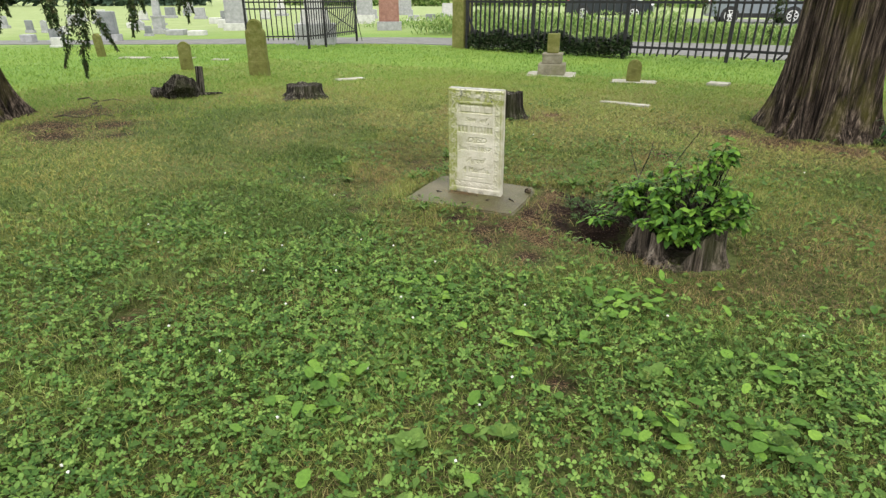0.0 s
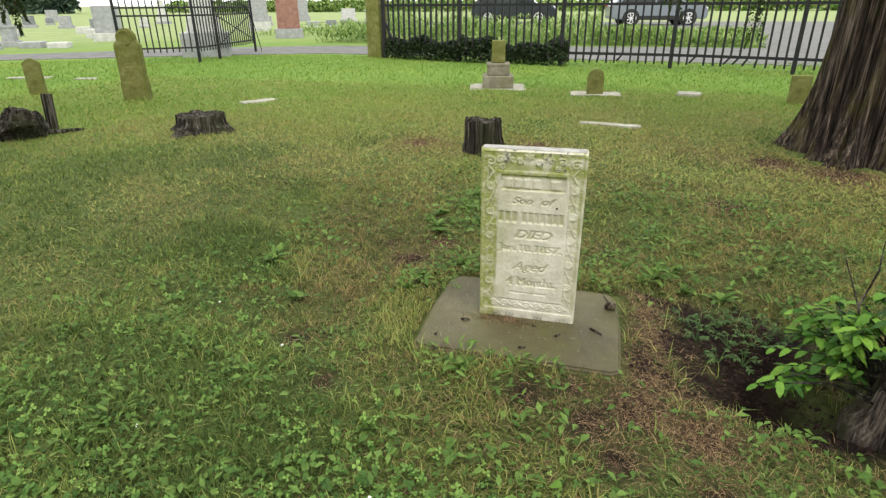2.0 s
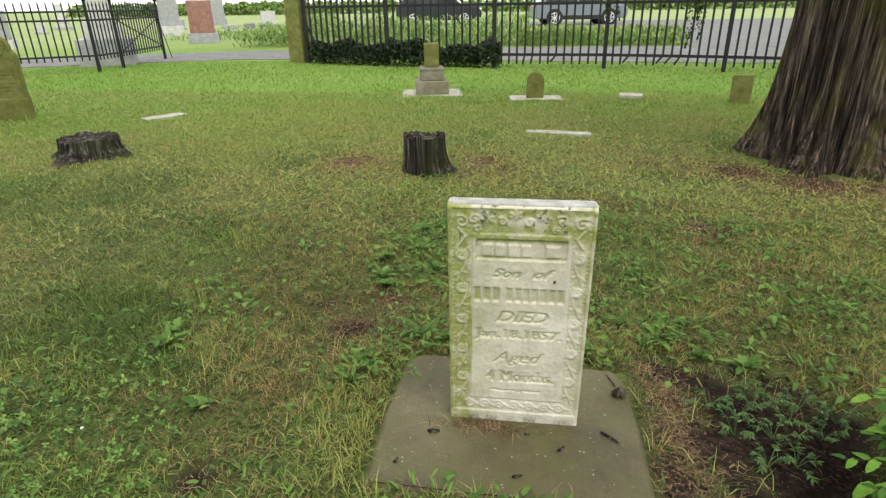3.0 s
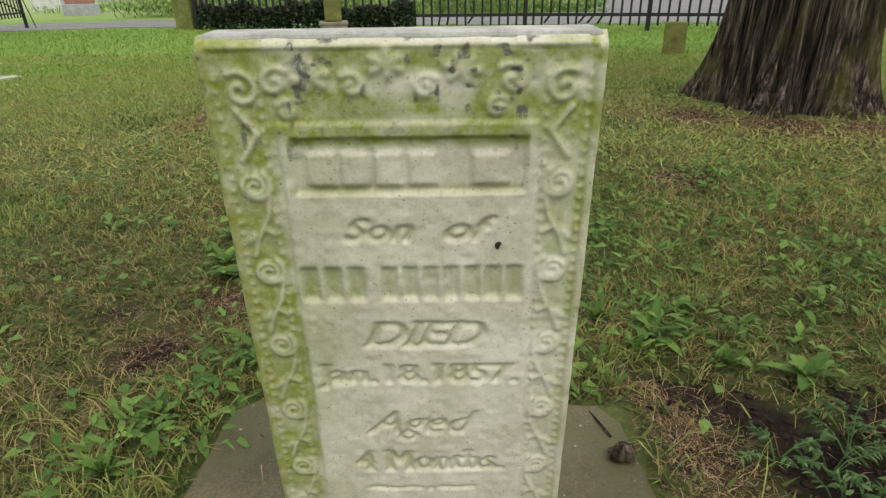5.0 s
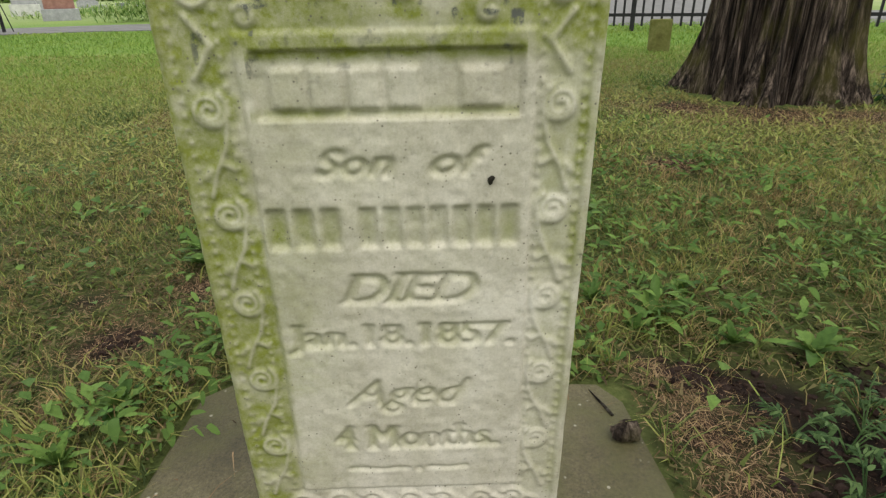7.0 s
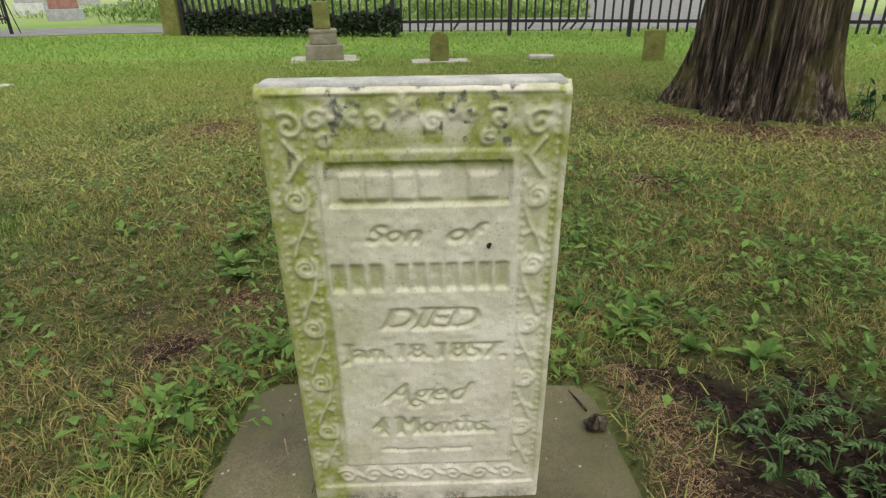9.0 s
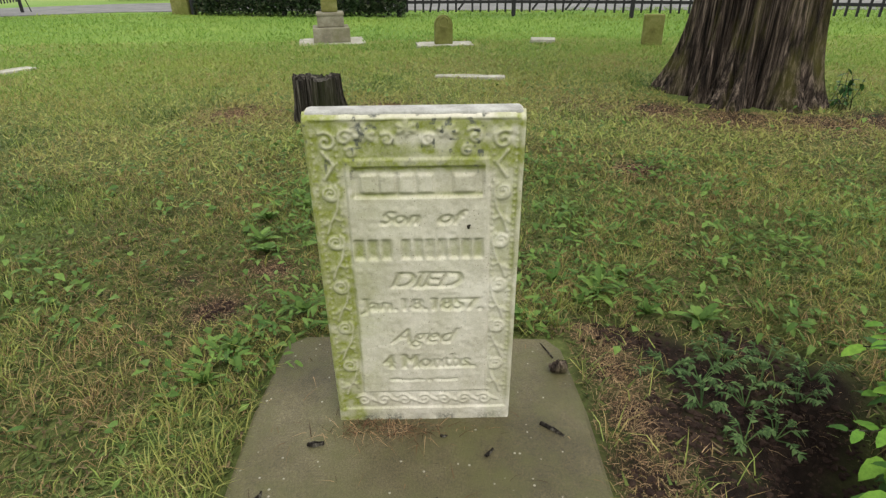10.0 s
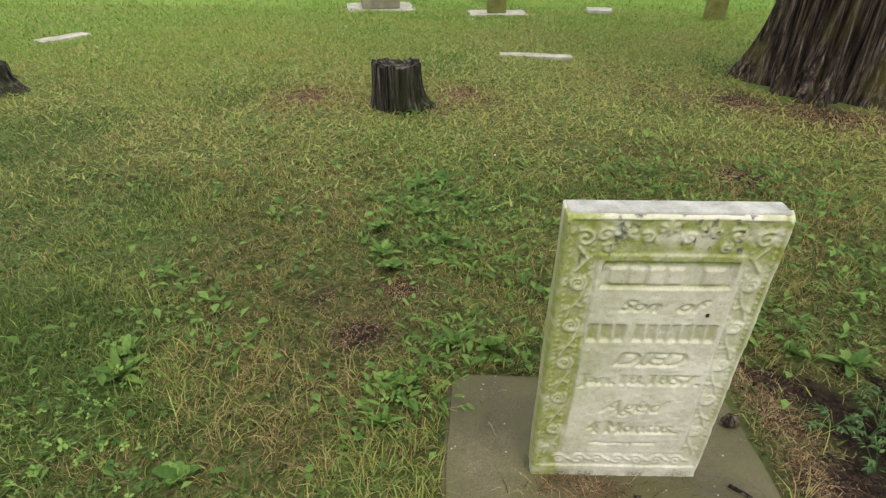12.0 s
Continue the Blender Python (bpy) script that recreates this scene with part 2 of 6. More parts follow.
def ground_height(x, y):
    """The lawn's own gentle unevenness, nil far off."""
    near = np.exp(-((x + 1) ** 2 + (y - 4) ** 2) / 60.0)
    h = 0.012 * np.sin(1.9 * x + 0.7) * np.cos(1.6 * y) + 0.008 * np.sin(4.3 * x + 2.1 * y)
    dips = 0.0
    for px, py, pr, pd in DIPS:
        dips = dips - pd * np.exp(-((x - px) ** 2 + (y - py) ** 2) / (pr * pr))
    bx, by = np.maximum(np.abs(x + 1.145) - 0.32, 0), np.maximum(np.abs(y - 2.945) - 0.26, 0)
    mound = 0.030 * np.exp(-(bx * bx + by * by) / 0.05)
    return h * near * (1 - mound / 0.034) + mound + dips


DIPS = [(-0.36, 2.80, 0.15, 0.16), (-0.68, 3.32, 0.10, 0.03), (-0.30, 3.25, 0.09, 0.03), (-0.52, 2.72, 0.08, 0.03)]


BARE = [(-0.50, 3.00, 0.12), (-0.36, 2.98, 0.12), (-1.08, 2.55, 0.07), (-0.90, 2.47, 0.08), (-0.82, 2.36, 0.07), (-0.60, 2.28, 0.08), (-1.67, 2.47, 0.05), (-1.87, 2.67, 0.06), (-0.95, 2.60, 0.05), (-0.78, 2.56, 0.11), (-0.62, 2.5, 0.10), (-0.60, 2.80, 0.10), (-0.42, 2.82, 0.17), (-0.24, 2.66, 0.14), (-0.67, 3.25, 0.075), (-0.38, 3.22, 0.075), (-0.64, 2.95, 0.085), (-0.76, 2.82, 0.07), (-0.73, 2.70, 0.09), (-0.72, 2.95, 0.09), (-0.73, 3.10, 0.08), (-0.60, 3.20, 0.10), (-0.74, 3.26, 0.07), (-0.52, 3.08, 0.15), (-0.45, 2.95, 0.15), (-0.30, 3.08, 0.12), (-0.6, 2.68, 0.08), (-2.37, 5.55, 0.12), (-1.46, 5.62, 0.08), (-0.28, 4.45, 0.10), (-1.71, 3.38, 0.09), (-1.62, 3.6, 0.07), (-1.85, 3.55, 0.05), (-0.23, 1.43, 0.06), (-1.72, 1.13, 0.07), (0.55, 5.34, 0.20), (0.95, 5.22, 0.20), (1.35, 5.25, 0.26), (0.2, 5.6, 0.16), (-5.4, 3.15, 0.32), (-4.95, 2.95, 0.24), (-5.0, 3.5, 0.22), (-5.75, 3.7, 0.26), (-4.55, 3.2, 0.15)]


def near_field(x, y, spots):
    m = np.zeros(np.shape(x))
    for px, py, r in spots:
        m = np.maximum(m, np.exp(-((x - px) ** 2 + (y - py) ** 2) / (r * r)))
    return m


def build_ground():
    n = 280
    near = np.linspace(-1, 1, n)
    warp = np.sign(near) * (np.abs(near) * 6 + np.abs(near) ** 9 * 2600)
    gx, gy = np.meshgrid(warp - 1.0, warp + 4.0)
    z = ground_height(gx, gy)
    v = np.stack([gx, gy, z], -1).reshape(-1, 3)
    i = np.arange(n * n).reshape(n, n)
    f = np.stack([i[:-1, :-1], i[:-1, 1:], i[1:, 1:], i[1:, :-1]], -1).reshape(-1, 4)
    me = numeric_mesh("ground", v, f, LAWN, True)
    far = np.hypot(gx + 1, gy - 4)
    ragged = 1.6 * (value_noise(gx, gy, 0.6, 73) - 0.5) + 0.8 * (value_noise(gx, gy, 2.0, 74) - 0.5)
    reach = np.hypot(gx + 1, np.where(gy < 4, 0.5, 1.0) * (gy - 4))
    grown = np.clip((6.6 - reach + ragged - 0.5 * np.clip(gy - 5, 0, 3)) / 4.2, 0, 1)
    for name, mask in (("grown_over", grown), ("bare", np.clip(1.3 * near_field(gx, gy, BARE), 0, 1)), ("far_haze", np.clip((far - 14) / 9, 0, 1))):
        me.attributes.new(name, "FLOAT", "POINT").data.foreach_set("value", mask.astype(np.float32).ravel())
    ob = new("ground", me)
    tagged(ob, "uneven green cemetery lawn with bare brown soil", "ground", kind="structure")


build_ground()


def ribbon(name, rows, mat, label, z0=-0.03, z1=0.012):
    """A paved strip: rows of (x, y, x, y), its two edges."""
    bm = bmesh.new()
    top = [(bm.verts.new((a, b, z1)), bm.verts.new((c, d, z1))) for a, b, c, d in rows]
    low = [(bm.verts.new((a, b, z0)), bm.verts.new((c, d, z0))) for a, b, c, d in rows]
    for i in range(len(rows) - 1):
        bm.faces.new((top[i][0], top[i][1], top[i + 1][1], top[i + 1][0]))
        bm.faces.new((top[i][0], top[i + 1][0], low[i + 1][0], low[i][0]))
        bm.faces.new((top[i][1], low[i][1], low[i + 1][1], top[i + 1][1]))
    bmesh.ops.recalc_face_normals(bm, faces=bm.faces[:])
    ob = new(name, mesh_of(name, bm, mat))
    tagged(ob, label, "road", kind="structure")


ribbon("road", [(-30, 2.0, -31, 3.2), (-20, 7.2, -20.8, 8.4), (-13.1, 10.8, -14.4, 12.0), (-9.5, 12.75, -10.9, 14.9), (-7.3, 13.7, -8.5, 16.1), (-4, 13.6, -4.2, 16.8), (0, 13.1, 0, 17.1), (6, 12.4, 6, 17.3), (16, 11.2, 16, 16.2), (40, 9, 40, 14)], ASPHALT, "grey asphalt cemetery lane behind the iron fence")
ribbon("driveway", [(2.5, 16.9, 9.0, 16.9), (3.2, 26, 11.5, 25), (0, 30.5, 14, 28), (-14, 33, 16, 34), (-20, 37, 18, 40)], ASPHALT, "grey asphalt drive leading to the parked cars", z1=0.016)


# ---- the main headstone on its slab ----
STONE_W, STONE_H, STONE_D, CELL = 0.32, 0.587, 0.046, 0.00107
NU, NV = int(STONE_W / CELL) + 1, int(STONE_H / CELL) + 1
GU, GV = np.meshgrid(np.linspace(-STONE_W / 2, STONE_W / 2, NU), np.linspace(0, STONE_H, NV))


def soften(a, cells):
    """A box blur, twice, along both ways."""
    for _ in range(2):
        for axis in (0, 1):
            pad = [(0, 0), (0, 0)]
            pad[axis] = (cells + 1, cells)
            c = np.cumsum(np.pad(a, pad, mode="edge"), axis=axis)
            k = 2 * cells + 1
            a = (np.take(c, range(k, c.shape[axis]), axis) - np.take(c, range(0, c.shape[axis] - k), axis)) / k
    return a


def lettering(words, u0, u1, v0, v1, shear=0.0, bold=0.012):
    """A mask of the words, set to fill the given field of the stone."""
    cu = bpy.data.curves.new("letters", "FONT")
    cu.body, cu.shear, cu.offset, cu.resolution_u = words, shear, bold, 3
    ob = new("letters", cu)
    bpy.context.view_layer.update()
    me = bpy.data.meshes.new_from_object(ob.evaluated_get(bpy.context.evaluated_depsgraph_get()))
    me.calc_loop_triangles()
    co = np.zeros(len(me.vertices) * 3)
    me.vertices.foreach_get("co", co)
    co = co.reshape(-1, 3)[:, :2]
    tri = np.zeros(len(me.loop_triangles) * 3, dtype=np.int32)
    me.loop_triangles.foreach_get("vertices", tri)
    lo, hi = co.min(0), co.max(0)
    co = (co - lo) / (hi - lo) * np.array([u1 - u0, v1 - v0]) + np.array([u0, v0])
    bpy.data.objects.remove(ob)
    bpy.data.curves.remove(cu)
    bpy.data.meshes.remove(me)
    mask = np.zeros(GU.shape)
    for t in tri.reshape(-1, 3):
        p = co[t]
        a, b = p.min(0), p.max(0)
        i0, i1 = max(0, int((a[0] + STONE_W / 2) / CELL)), int((b[0] + STONE_W / 2) / CELL) + 2
        j0, j1 = max(0, int(a[1] / CELL)), int(b[1] / CELL) + 2
        x, y = GU[j0:j1, i0:i1], GV[j0:j1, i0:i1]
        d = (p[1, 0] - p[0, 0]) * (p[2, 1] - p[0, 1]) - (p[2, 0] - p[0, 0]) * (p[1, 1] - p[0, 1])
        if abs(d) < 1e-12:
            continue
        s = ((x - p[0, 0]) * (p[2, 1] - p[0, 1]) - (p[2, 0] - p[0, 0]) * (y - p[0, 1])) / d
        r = ((p[1, 0] - p[0, 0]) * (y - p[0, 1]) - (x - p[0, 0]) * (p[1, 1] - p[0, 1])) / d
        mask[j0:j1, i0:i1] = np.maximum(mask[j0:j1, i0:i1], (s >= -0.03) & (r >= -0.03) & (s + r <= 1.03))
    return mask


def serifs(mask, v0, v1, stem=1, foot=3):
    """Thick upright strokes and thin flat feet, as an old roman letter has them."""
    def widen(m, k):
        out = m.copy()
        for d in range(1, k + 1):
            out[:, d:] = np.maximum(out[:, d:], m[:, :-d])
            out[:, :-d] = np.maximum(out[:, :-d], m[:, d:])
        return out
    ends = ((GV > v0 - 0.001) & (GV < v0 + 0.0022)) | ((GV > v1 - 0.0022) & (GV < v1 + 0.001))
    return np.maximum(widen(mask, stem), widen(mask * ends, foot))


def bars(u0, u1, v0, v1, count, share=0.74):
    """A row of plain blocks."""
    m = np.zeros(GU.shape)
    step = (u1 - u0) / count
    for k in range(count):
        a = u0 + k * step
        m = np.maximum(m, (GU > a) & (GU < a + step * share) & (GV > v0) & (GV < v1))
    return m


def stroke(pts, width):
    """A mask round a line of points, full in its middle."""
    d = np.full(GU.shape, 9.0)
    for (a, b), (c, e) in zip(pts, pts[1:]):
        lu, lv = c - a, e - b
        t = np.clip(((GU - a) * lu + (GV - b) * lv) / max(1e-9, lu * lu + lv * lv), 0, 1)
        d = np.minimum(d, np.hypot(GU - a - t * lu, GV - b - t * lv))
    return np.clip(1.25 - d / width, 0, 1)


def spiral(cu, cv, r, hand, turns=1.5, start=0.0, steps=18):
    return [(cu + hand * r * (1 - 0.85 * i / steps) * math.cos(start + turns * 2 * math.pi * i / steps), cv + r * (1 - 0.85 * i / steps) * math.sin(start + turns * 2 * math.pi * i / steps)) for i in range(steps + 1)]


CUT = np.zeros(GU.shape)
RAISED = np.zeros(GU.shape)


def stone_relief():
    lip = 0.107 + 0.006 * (1 - GV / STONE_H)
    panel = (np.abs(GU - 0.003) < lip) & (GV > 0.069) & (GV < 0.52)
    rim = (np.abs(GU) > 0.151) | (GV < 0.030)
    h = np.where(panel, 0.0, np.where(rim, 0.0002, -0.0026))
    h = np.where(GV > 0.578, 0.0002, h)
    vine = np.zeros(GU.shape)
    for side in (-1, 1):
        for k, v in enumerate((0.134, 0.217, 0.300, 0.383, 0.467)):
            c = side * 0.1295
            vine = np.maximum(vine, np.maximum(stroke(spiral(c, v, 0.0148, side, 2.1, 2.2, 26), 0.0020), 0.9 * stroke(spiral(c, v, 0.0148, side, 1.0, 2.2, 22)[:14], 0.0028)))
            vine = np.maximum(vine, stroke([(c + side * 0.010, v - 0.068), (c + side * 0.004, v - 0.050), (c - side * 0.007, v - 0.030), (c - side * 0.012, v - 0.008)], 0.0021))
            vine = np.maximum(vine, 0.8 * stroke([(c - side * 0.002, v - 0.040), (c - side * 0.011, v - 0.046)], 0.0028))
            vine = np.maximum(vine, 0.8 * stroke([(c + side * 0.012, v - 0.052), (c + side * 0.007, v - 0.046)], 0.0036))
        vine = np.maximum(vine, stroke(spiral(side * 0.128, 0.547, 0.015, side, 1.3, 1.0), 0.0030))
        vine = np.maximum(vine, stroke([(side * 0.135, 0.532), (side * 0.120, 0.512), (side * 0.135, 0.490)], 0.0028))
        for k in range(48):
            bead_v = 0.072 + k * 0.0103
            vine = np.maximum(vine, 0.8 * np.clip(1.3 - np.hypot(GU - side * (0.114 + 0.005 * (1 - bead_v / STONE_H)), GV - bead_v) / 0.0021, 0, 1))
            vine = np.maximum(vine, 0.8 * np.clip(1.3 - np.hypot(GU - side * 0.1475, GV - bead_v) / 0.0021, 0, 1))
    for k in range(7):
        c = -0.111 + k * 0.037
        vine = np.maximum(vine, stroke(spiral(c, 0.0495, 0.0135, 1 if k % 2 else -1, 1.4, 0.6), 0.0027))
        vine = np.maximum(vine, 0.8 * stroke([(c + 0.013, 0.053), (c + 0.024, 0.046)], 0.0030))
    for c, v in ((-0.072, 0.557), (0.047, 0.562), (-0.012, 0.566)):
        for k in range(6):
            a = k * math.pi / 3 + c * 40
            vine = np.maximum(vine, stroke([(c, v), (c + 0.012 * math.cos(a), v + 0.009 * math.sin(a))], 0.0042))
    for c, v, r, hand in ((-0.100, 0.553, 0.012, 1), (-0.040, 0.550, 0.010, -1), (0.018, 0.548, 0.010, 1), (0.086, 0.553, 0.013, -1), (-0.094, 0.530, 0.008, -1), (0.075, 0.532, 0.009, 1)):
        vine = np.maximum(vine, stroke(spiral(c, v, r, hand, 1.2, 0.8), 0.0032))
    RAISED[:] = np.where(panel, 0.0, vine)
    h = h + 0.0036 * soften(vine, 1) * ~panel
    h = h - 0.0016 * ((np.abs(np.abs(GU - 0.003) - lip) < 0.0016) & (GV > 0.069) & (GV < 0.50)) - 0.002 * ((np.abs(GV - 0.069) < 0.0016) & (np.abs(GU) < 0.112))
    name_box = (GU > -0.094) & (GU < 0.101) & (GV > 0.459) & (GV < 0.507)
    h = np.where(name_box, -0.0052, h)
    raised = np.maximum(bars(-0.083, 0.030, 0.465, 0.495, 4, 0.84), bars(0.056, 0.094, 0.465, 0.494, 1, 0.8)) * name_box
    h = h + 0.0042 * soften(raised.astype(float), 1)
    cut = np.maximum(lettering("Son", -0.058, 0.004, 0.413, 0.435, 0.35), lettering("of", 0.032, 0.078, 0.413, 0.436, 0.35))
    cut = np.maximum(cut, np.maximum(bars(-0.101, -0.036, 0.352, 0.386, 3, 0.7), bars(-0.027, 0.107, 0.352, 0.386, 7, 0.72)))
    cut = np.maximum(cut, serifs(lettering("DIED", -0.046, 0.070, 0.297, 0.325, 0.35, 0.0), 0.297, 0.325, 1, 4))
    cut = np.maximum(cut, serifs(lettering("Jan.18.1857.", -0.098, 0.103, 0.244, 0.274, 0.0, 0.004), 0.244, 0.274))
    cut = np.maximum(cut, lettering("Aged", -0.053, 0.064, 0.172, 0.212, 0.4, 0.0))
    cut = np.maximum(cut, serifs(lettering("4 Months.", -0.068, 0.092, 0.126, 0.155, 0.0, 0.0), 0.126, 0.155))
    for a, b in ((-0.058, 0.002), (0.022, 0.062)):
        cut = np.maximum(cut, stroke([(a, 0.099), ((a + b) / 2, 0.097), (b, 0.099)], 0.0016))
    cut = np.maximum(cut, stroke([(0.012, 0.097), (0.013, 0.097)], 0.0025))
    h = h - 0.0046 * soften(cut.astype(float), 1)
    h = soften(h, 1)
    CUT[:] = soften(cut.astype(float), 3)
    h = h + 0.0018 * (value_noise(GU, GV, 30, 3) - 0.5) + 0.0010 * (value_noise(GU, GV, 140, 4) - 0.5)
    edge = np.minimum(np.minimum(GU + STONE_W / 2, STONE_W / 2 - GU), STONE_H - GV)
    chips = 0.004 + 0.006 * value_noise(GU, GV, 45, 8) * (value_noise(GU, GV, 14, 9) > 0.55)
    h = h - 0.010 * np.clip(1 - (STONE_H - GV) / (0.010 + 0.004 * value_noise(GU, GV, 25, 17)), 0, 1) ** 2
    return h - 0.006 * np.clip(1 - edge / chips, 0, 1) ** 2


TOP_STONE = weathered("rain_washed_marble", (0.17, 0.165, 0.145), (0.30, 0.295, 0.27), (0.40, 0.395, 0.37), 26, 0.8, 0.4)


def marble_material():
    m, n, l, b = material("weathered_marble", 0.62)
    co = coords(n, l)
    c = ramp_of(n, l, noise_of(n, l, co, 9, 6, 0.65), [(0.3, (0.375, 0.350, 0.278)), (0.5, (0.50, 0.470, 0.390)), (0.7, (0.61, 0.58, 0.505))])
    veil = ramp_of(n, l, noise_of(n, l, coords(n, l, (1, 1, 0.25)), 22, 5, 0.7), [(0.4, (0, 0, 0)), (0.75, (0.5, 0.5, 0.5))])
    c = mix_of(n, l, veil, c, (0.335, 0.312, 0.215))
    grain = ramp_of(n, l, noise_of(n, l, co, 330, 6, 0.85), [(0.38, (0.22, 0.22, 0.21)), (0.5, (0.5, 0.5, 0.5)), (0.62, (0.72, 0.72, 0.72))])
    c = mix_of(n, l, 0.22, c, grain, "OVERLAY")
    cloud = ramp_of(n, l, noise_of(n, l, co, 48, 6, 0.75), [(0.32, (0.88, 0.88, 0.84)), (0.5, (1.0, 1.0, 1.0)), (0.68, (1.08, 1.08, 1.08))])
    c = mix_of(n, l, 1.0, c, cloud, "MULTIPLY")
    at = n.new("ShaderNodeAttribute")
    at.attribute_name = "algae"
    fine = ramp_of(n, l, noise_of(n, l, co, 70, 8, 0.8), [(0.30, (0.45, 0.45, 0.45)), (0.6, (1.0, 1.0, 1.0))])
    gm = mix_of(n, l, 1.0, at.outputs["Color"], fine, "MULTIPLY")
    c = mix_of(n, l, gm, c, (0.165, 0.19, 0.02))
    at2 = n.new("ShaderNodeAttribute")
    at2.attribute_name = "lichen"
    blot = ramp_of(n, l, noise_of(n, l, co, 160, 5, 0.75), [(0.36, (0, 0, 0)), (0.55, (1, 1, 1))])
    c = mix_of(n, l, mix_of(n, l, 1.0, at2.outputs["Color"], blot, "MULTIPLY"), c, (0.07, 0.075, 0.06))
    vor = n.new("ShaderNodeTexVoronoi")
    vor.inputs["Scale"].default_value = 165
    l.new(co, vor.inputs["Vector"])
    dots = ramp_of(n, l, vor.outputs["Distance"], [(0.10, (1, 1, 1)), (0.18, (0, 0, 0))])
    some = ramp_of(n, l, noise_of(n, l, co, 40, 2, 0.5), [(0.48, (0, 0, 0)), (0.60, (0.9, 0.9, 0.9))])
    c = mix_of(n, l, mix_of(n, l, 1.0, dots, some, "MULTIPLY"), c, (0.12, 0.11, 0.08))
    l.new(c, b.inputs["Base Color"])
    bump_to(n, l, b, mix_of(n, l, 0.5, noise_of(n, l, co, 420, 5, 0.8), noise_of(n, l, co, 120, 4, 0.7)), 0.3, 0.0014)
    return m


def paint_mask(me, name, values):
    at = me.attributes.new(name, "FLOAT", "POINT")
    at.data.foreach_set("value", np.asarray(values, dtype=np.float32).ravel())


def stone_algae(u, v):
    """Where algae has grown: the weather-side border, below the coping, in the sunk name box and along the far bead row."""
    wander = value_noise(u, v, 24, 11) * 0.55 + value_noise(u, v, 75, 12) * 0.45
    thick = np.clip(2.1 * wander - 0.02, 0, 1.3)
    side = np.clip((-0.102 - u + 0.014 * (value_noise(u, v, 30, 14) - 0.5)) / 0.016, 0, 1) * (0.85 + 0.45 * np.clip(v / 0.5, 0, 1))
    side = np.maximum(side, 0.34 * np.clip((-0.03 - u) / 0.09, 0, 1))
    top = np.clip((v - 0.495) / 0.02, 0, 1) * np.clip((0.582 - v) / 0.010, 0, 1) * (0.62 + 0.8 * value_noise(u, v, 38, 16))
    washed = np.clip((value_noise(u, v, 17, 13) - 0.55) * 6, 0, 1) * np.clip((v - 0.530) / 0.015, 0, 1)
    run = np.clip(1.15 - np.abs(u + 0.085 + 0.004 * np.sin(v * 160)) / 0.016, 0, 1) * np.clip((v - 0.545) / 0.008, 0, 1)
    top = top * (1 - 0.9 * np.maximum(washed, run))
    right = 0.42 * np.clip((u - 0.110) / 0.01, 0, 1) + 0.5 * np.exp(-((u - 0.1485) / 0.004) ** 2)
    right = right * np.clip(0.35 + 1.2 * v, 0, 1)
    lines = 1.0 * np.exp(-((v - 0.507) / 0.0055) ** 2) * (np.abs(u - 0.003) < 0.1) + 0.6 * np.exp(-((v - 0.4625) / 0.004) ** 2) * (np.abs(u) < 0.1)
    film = 0.30 * value_noise(u, v, 13, 18) * np.clip(v / 0.45, 0.15, 1) * np.clip(0.75 - 2.5 * u, 0.3, 1)
    return np.clip(np.maximum.reduce([side, top, right]) * thick + lines * (0.5 + 0.8 * wander) + film, 0, 1)


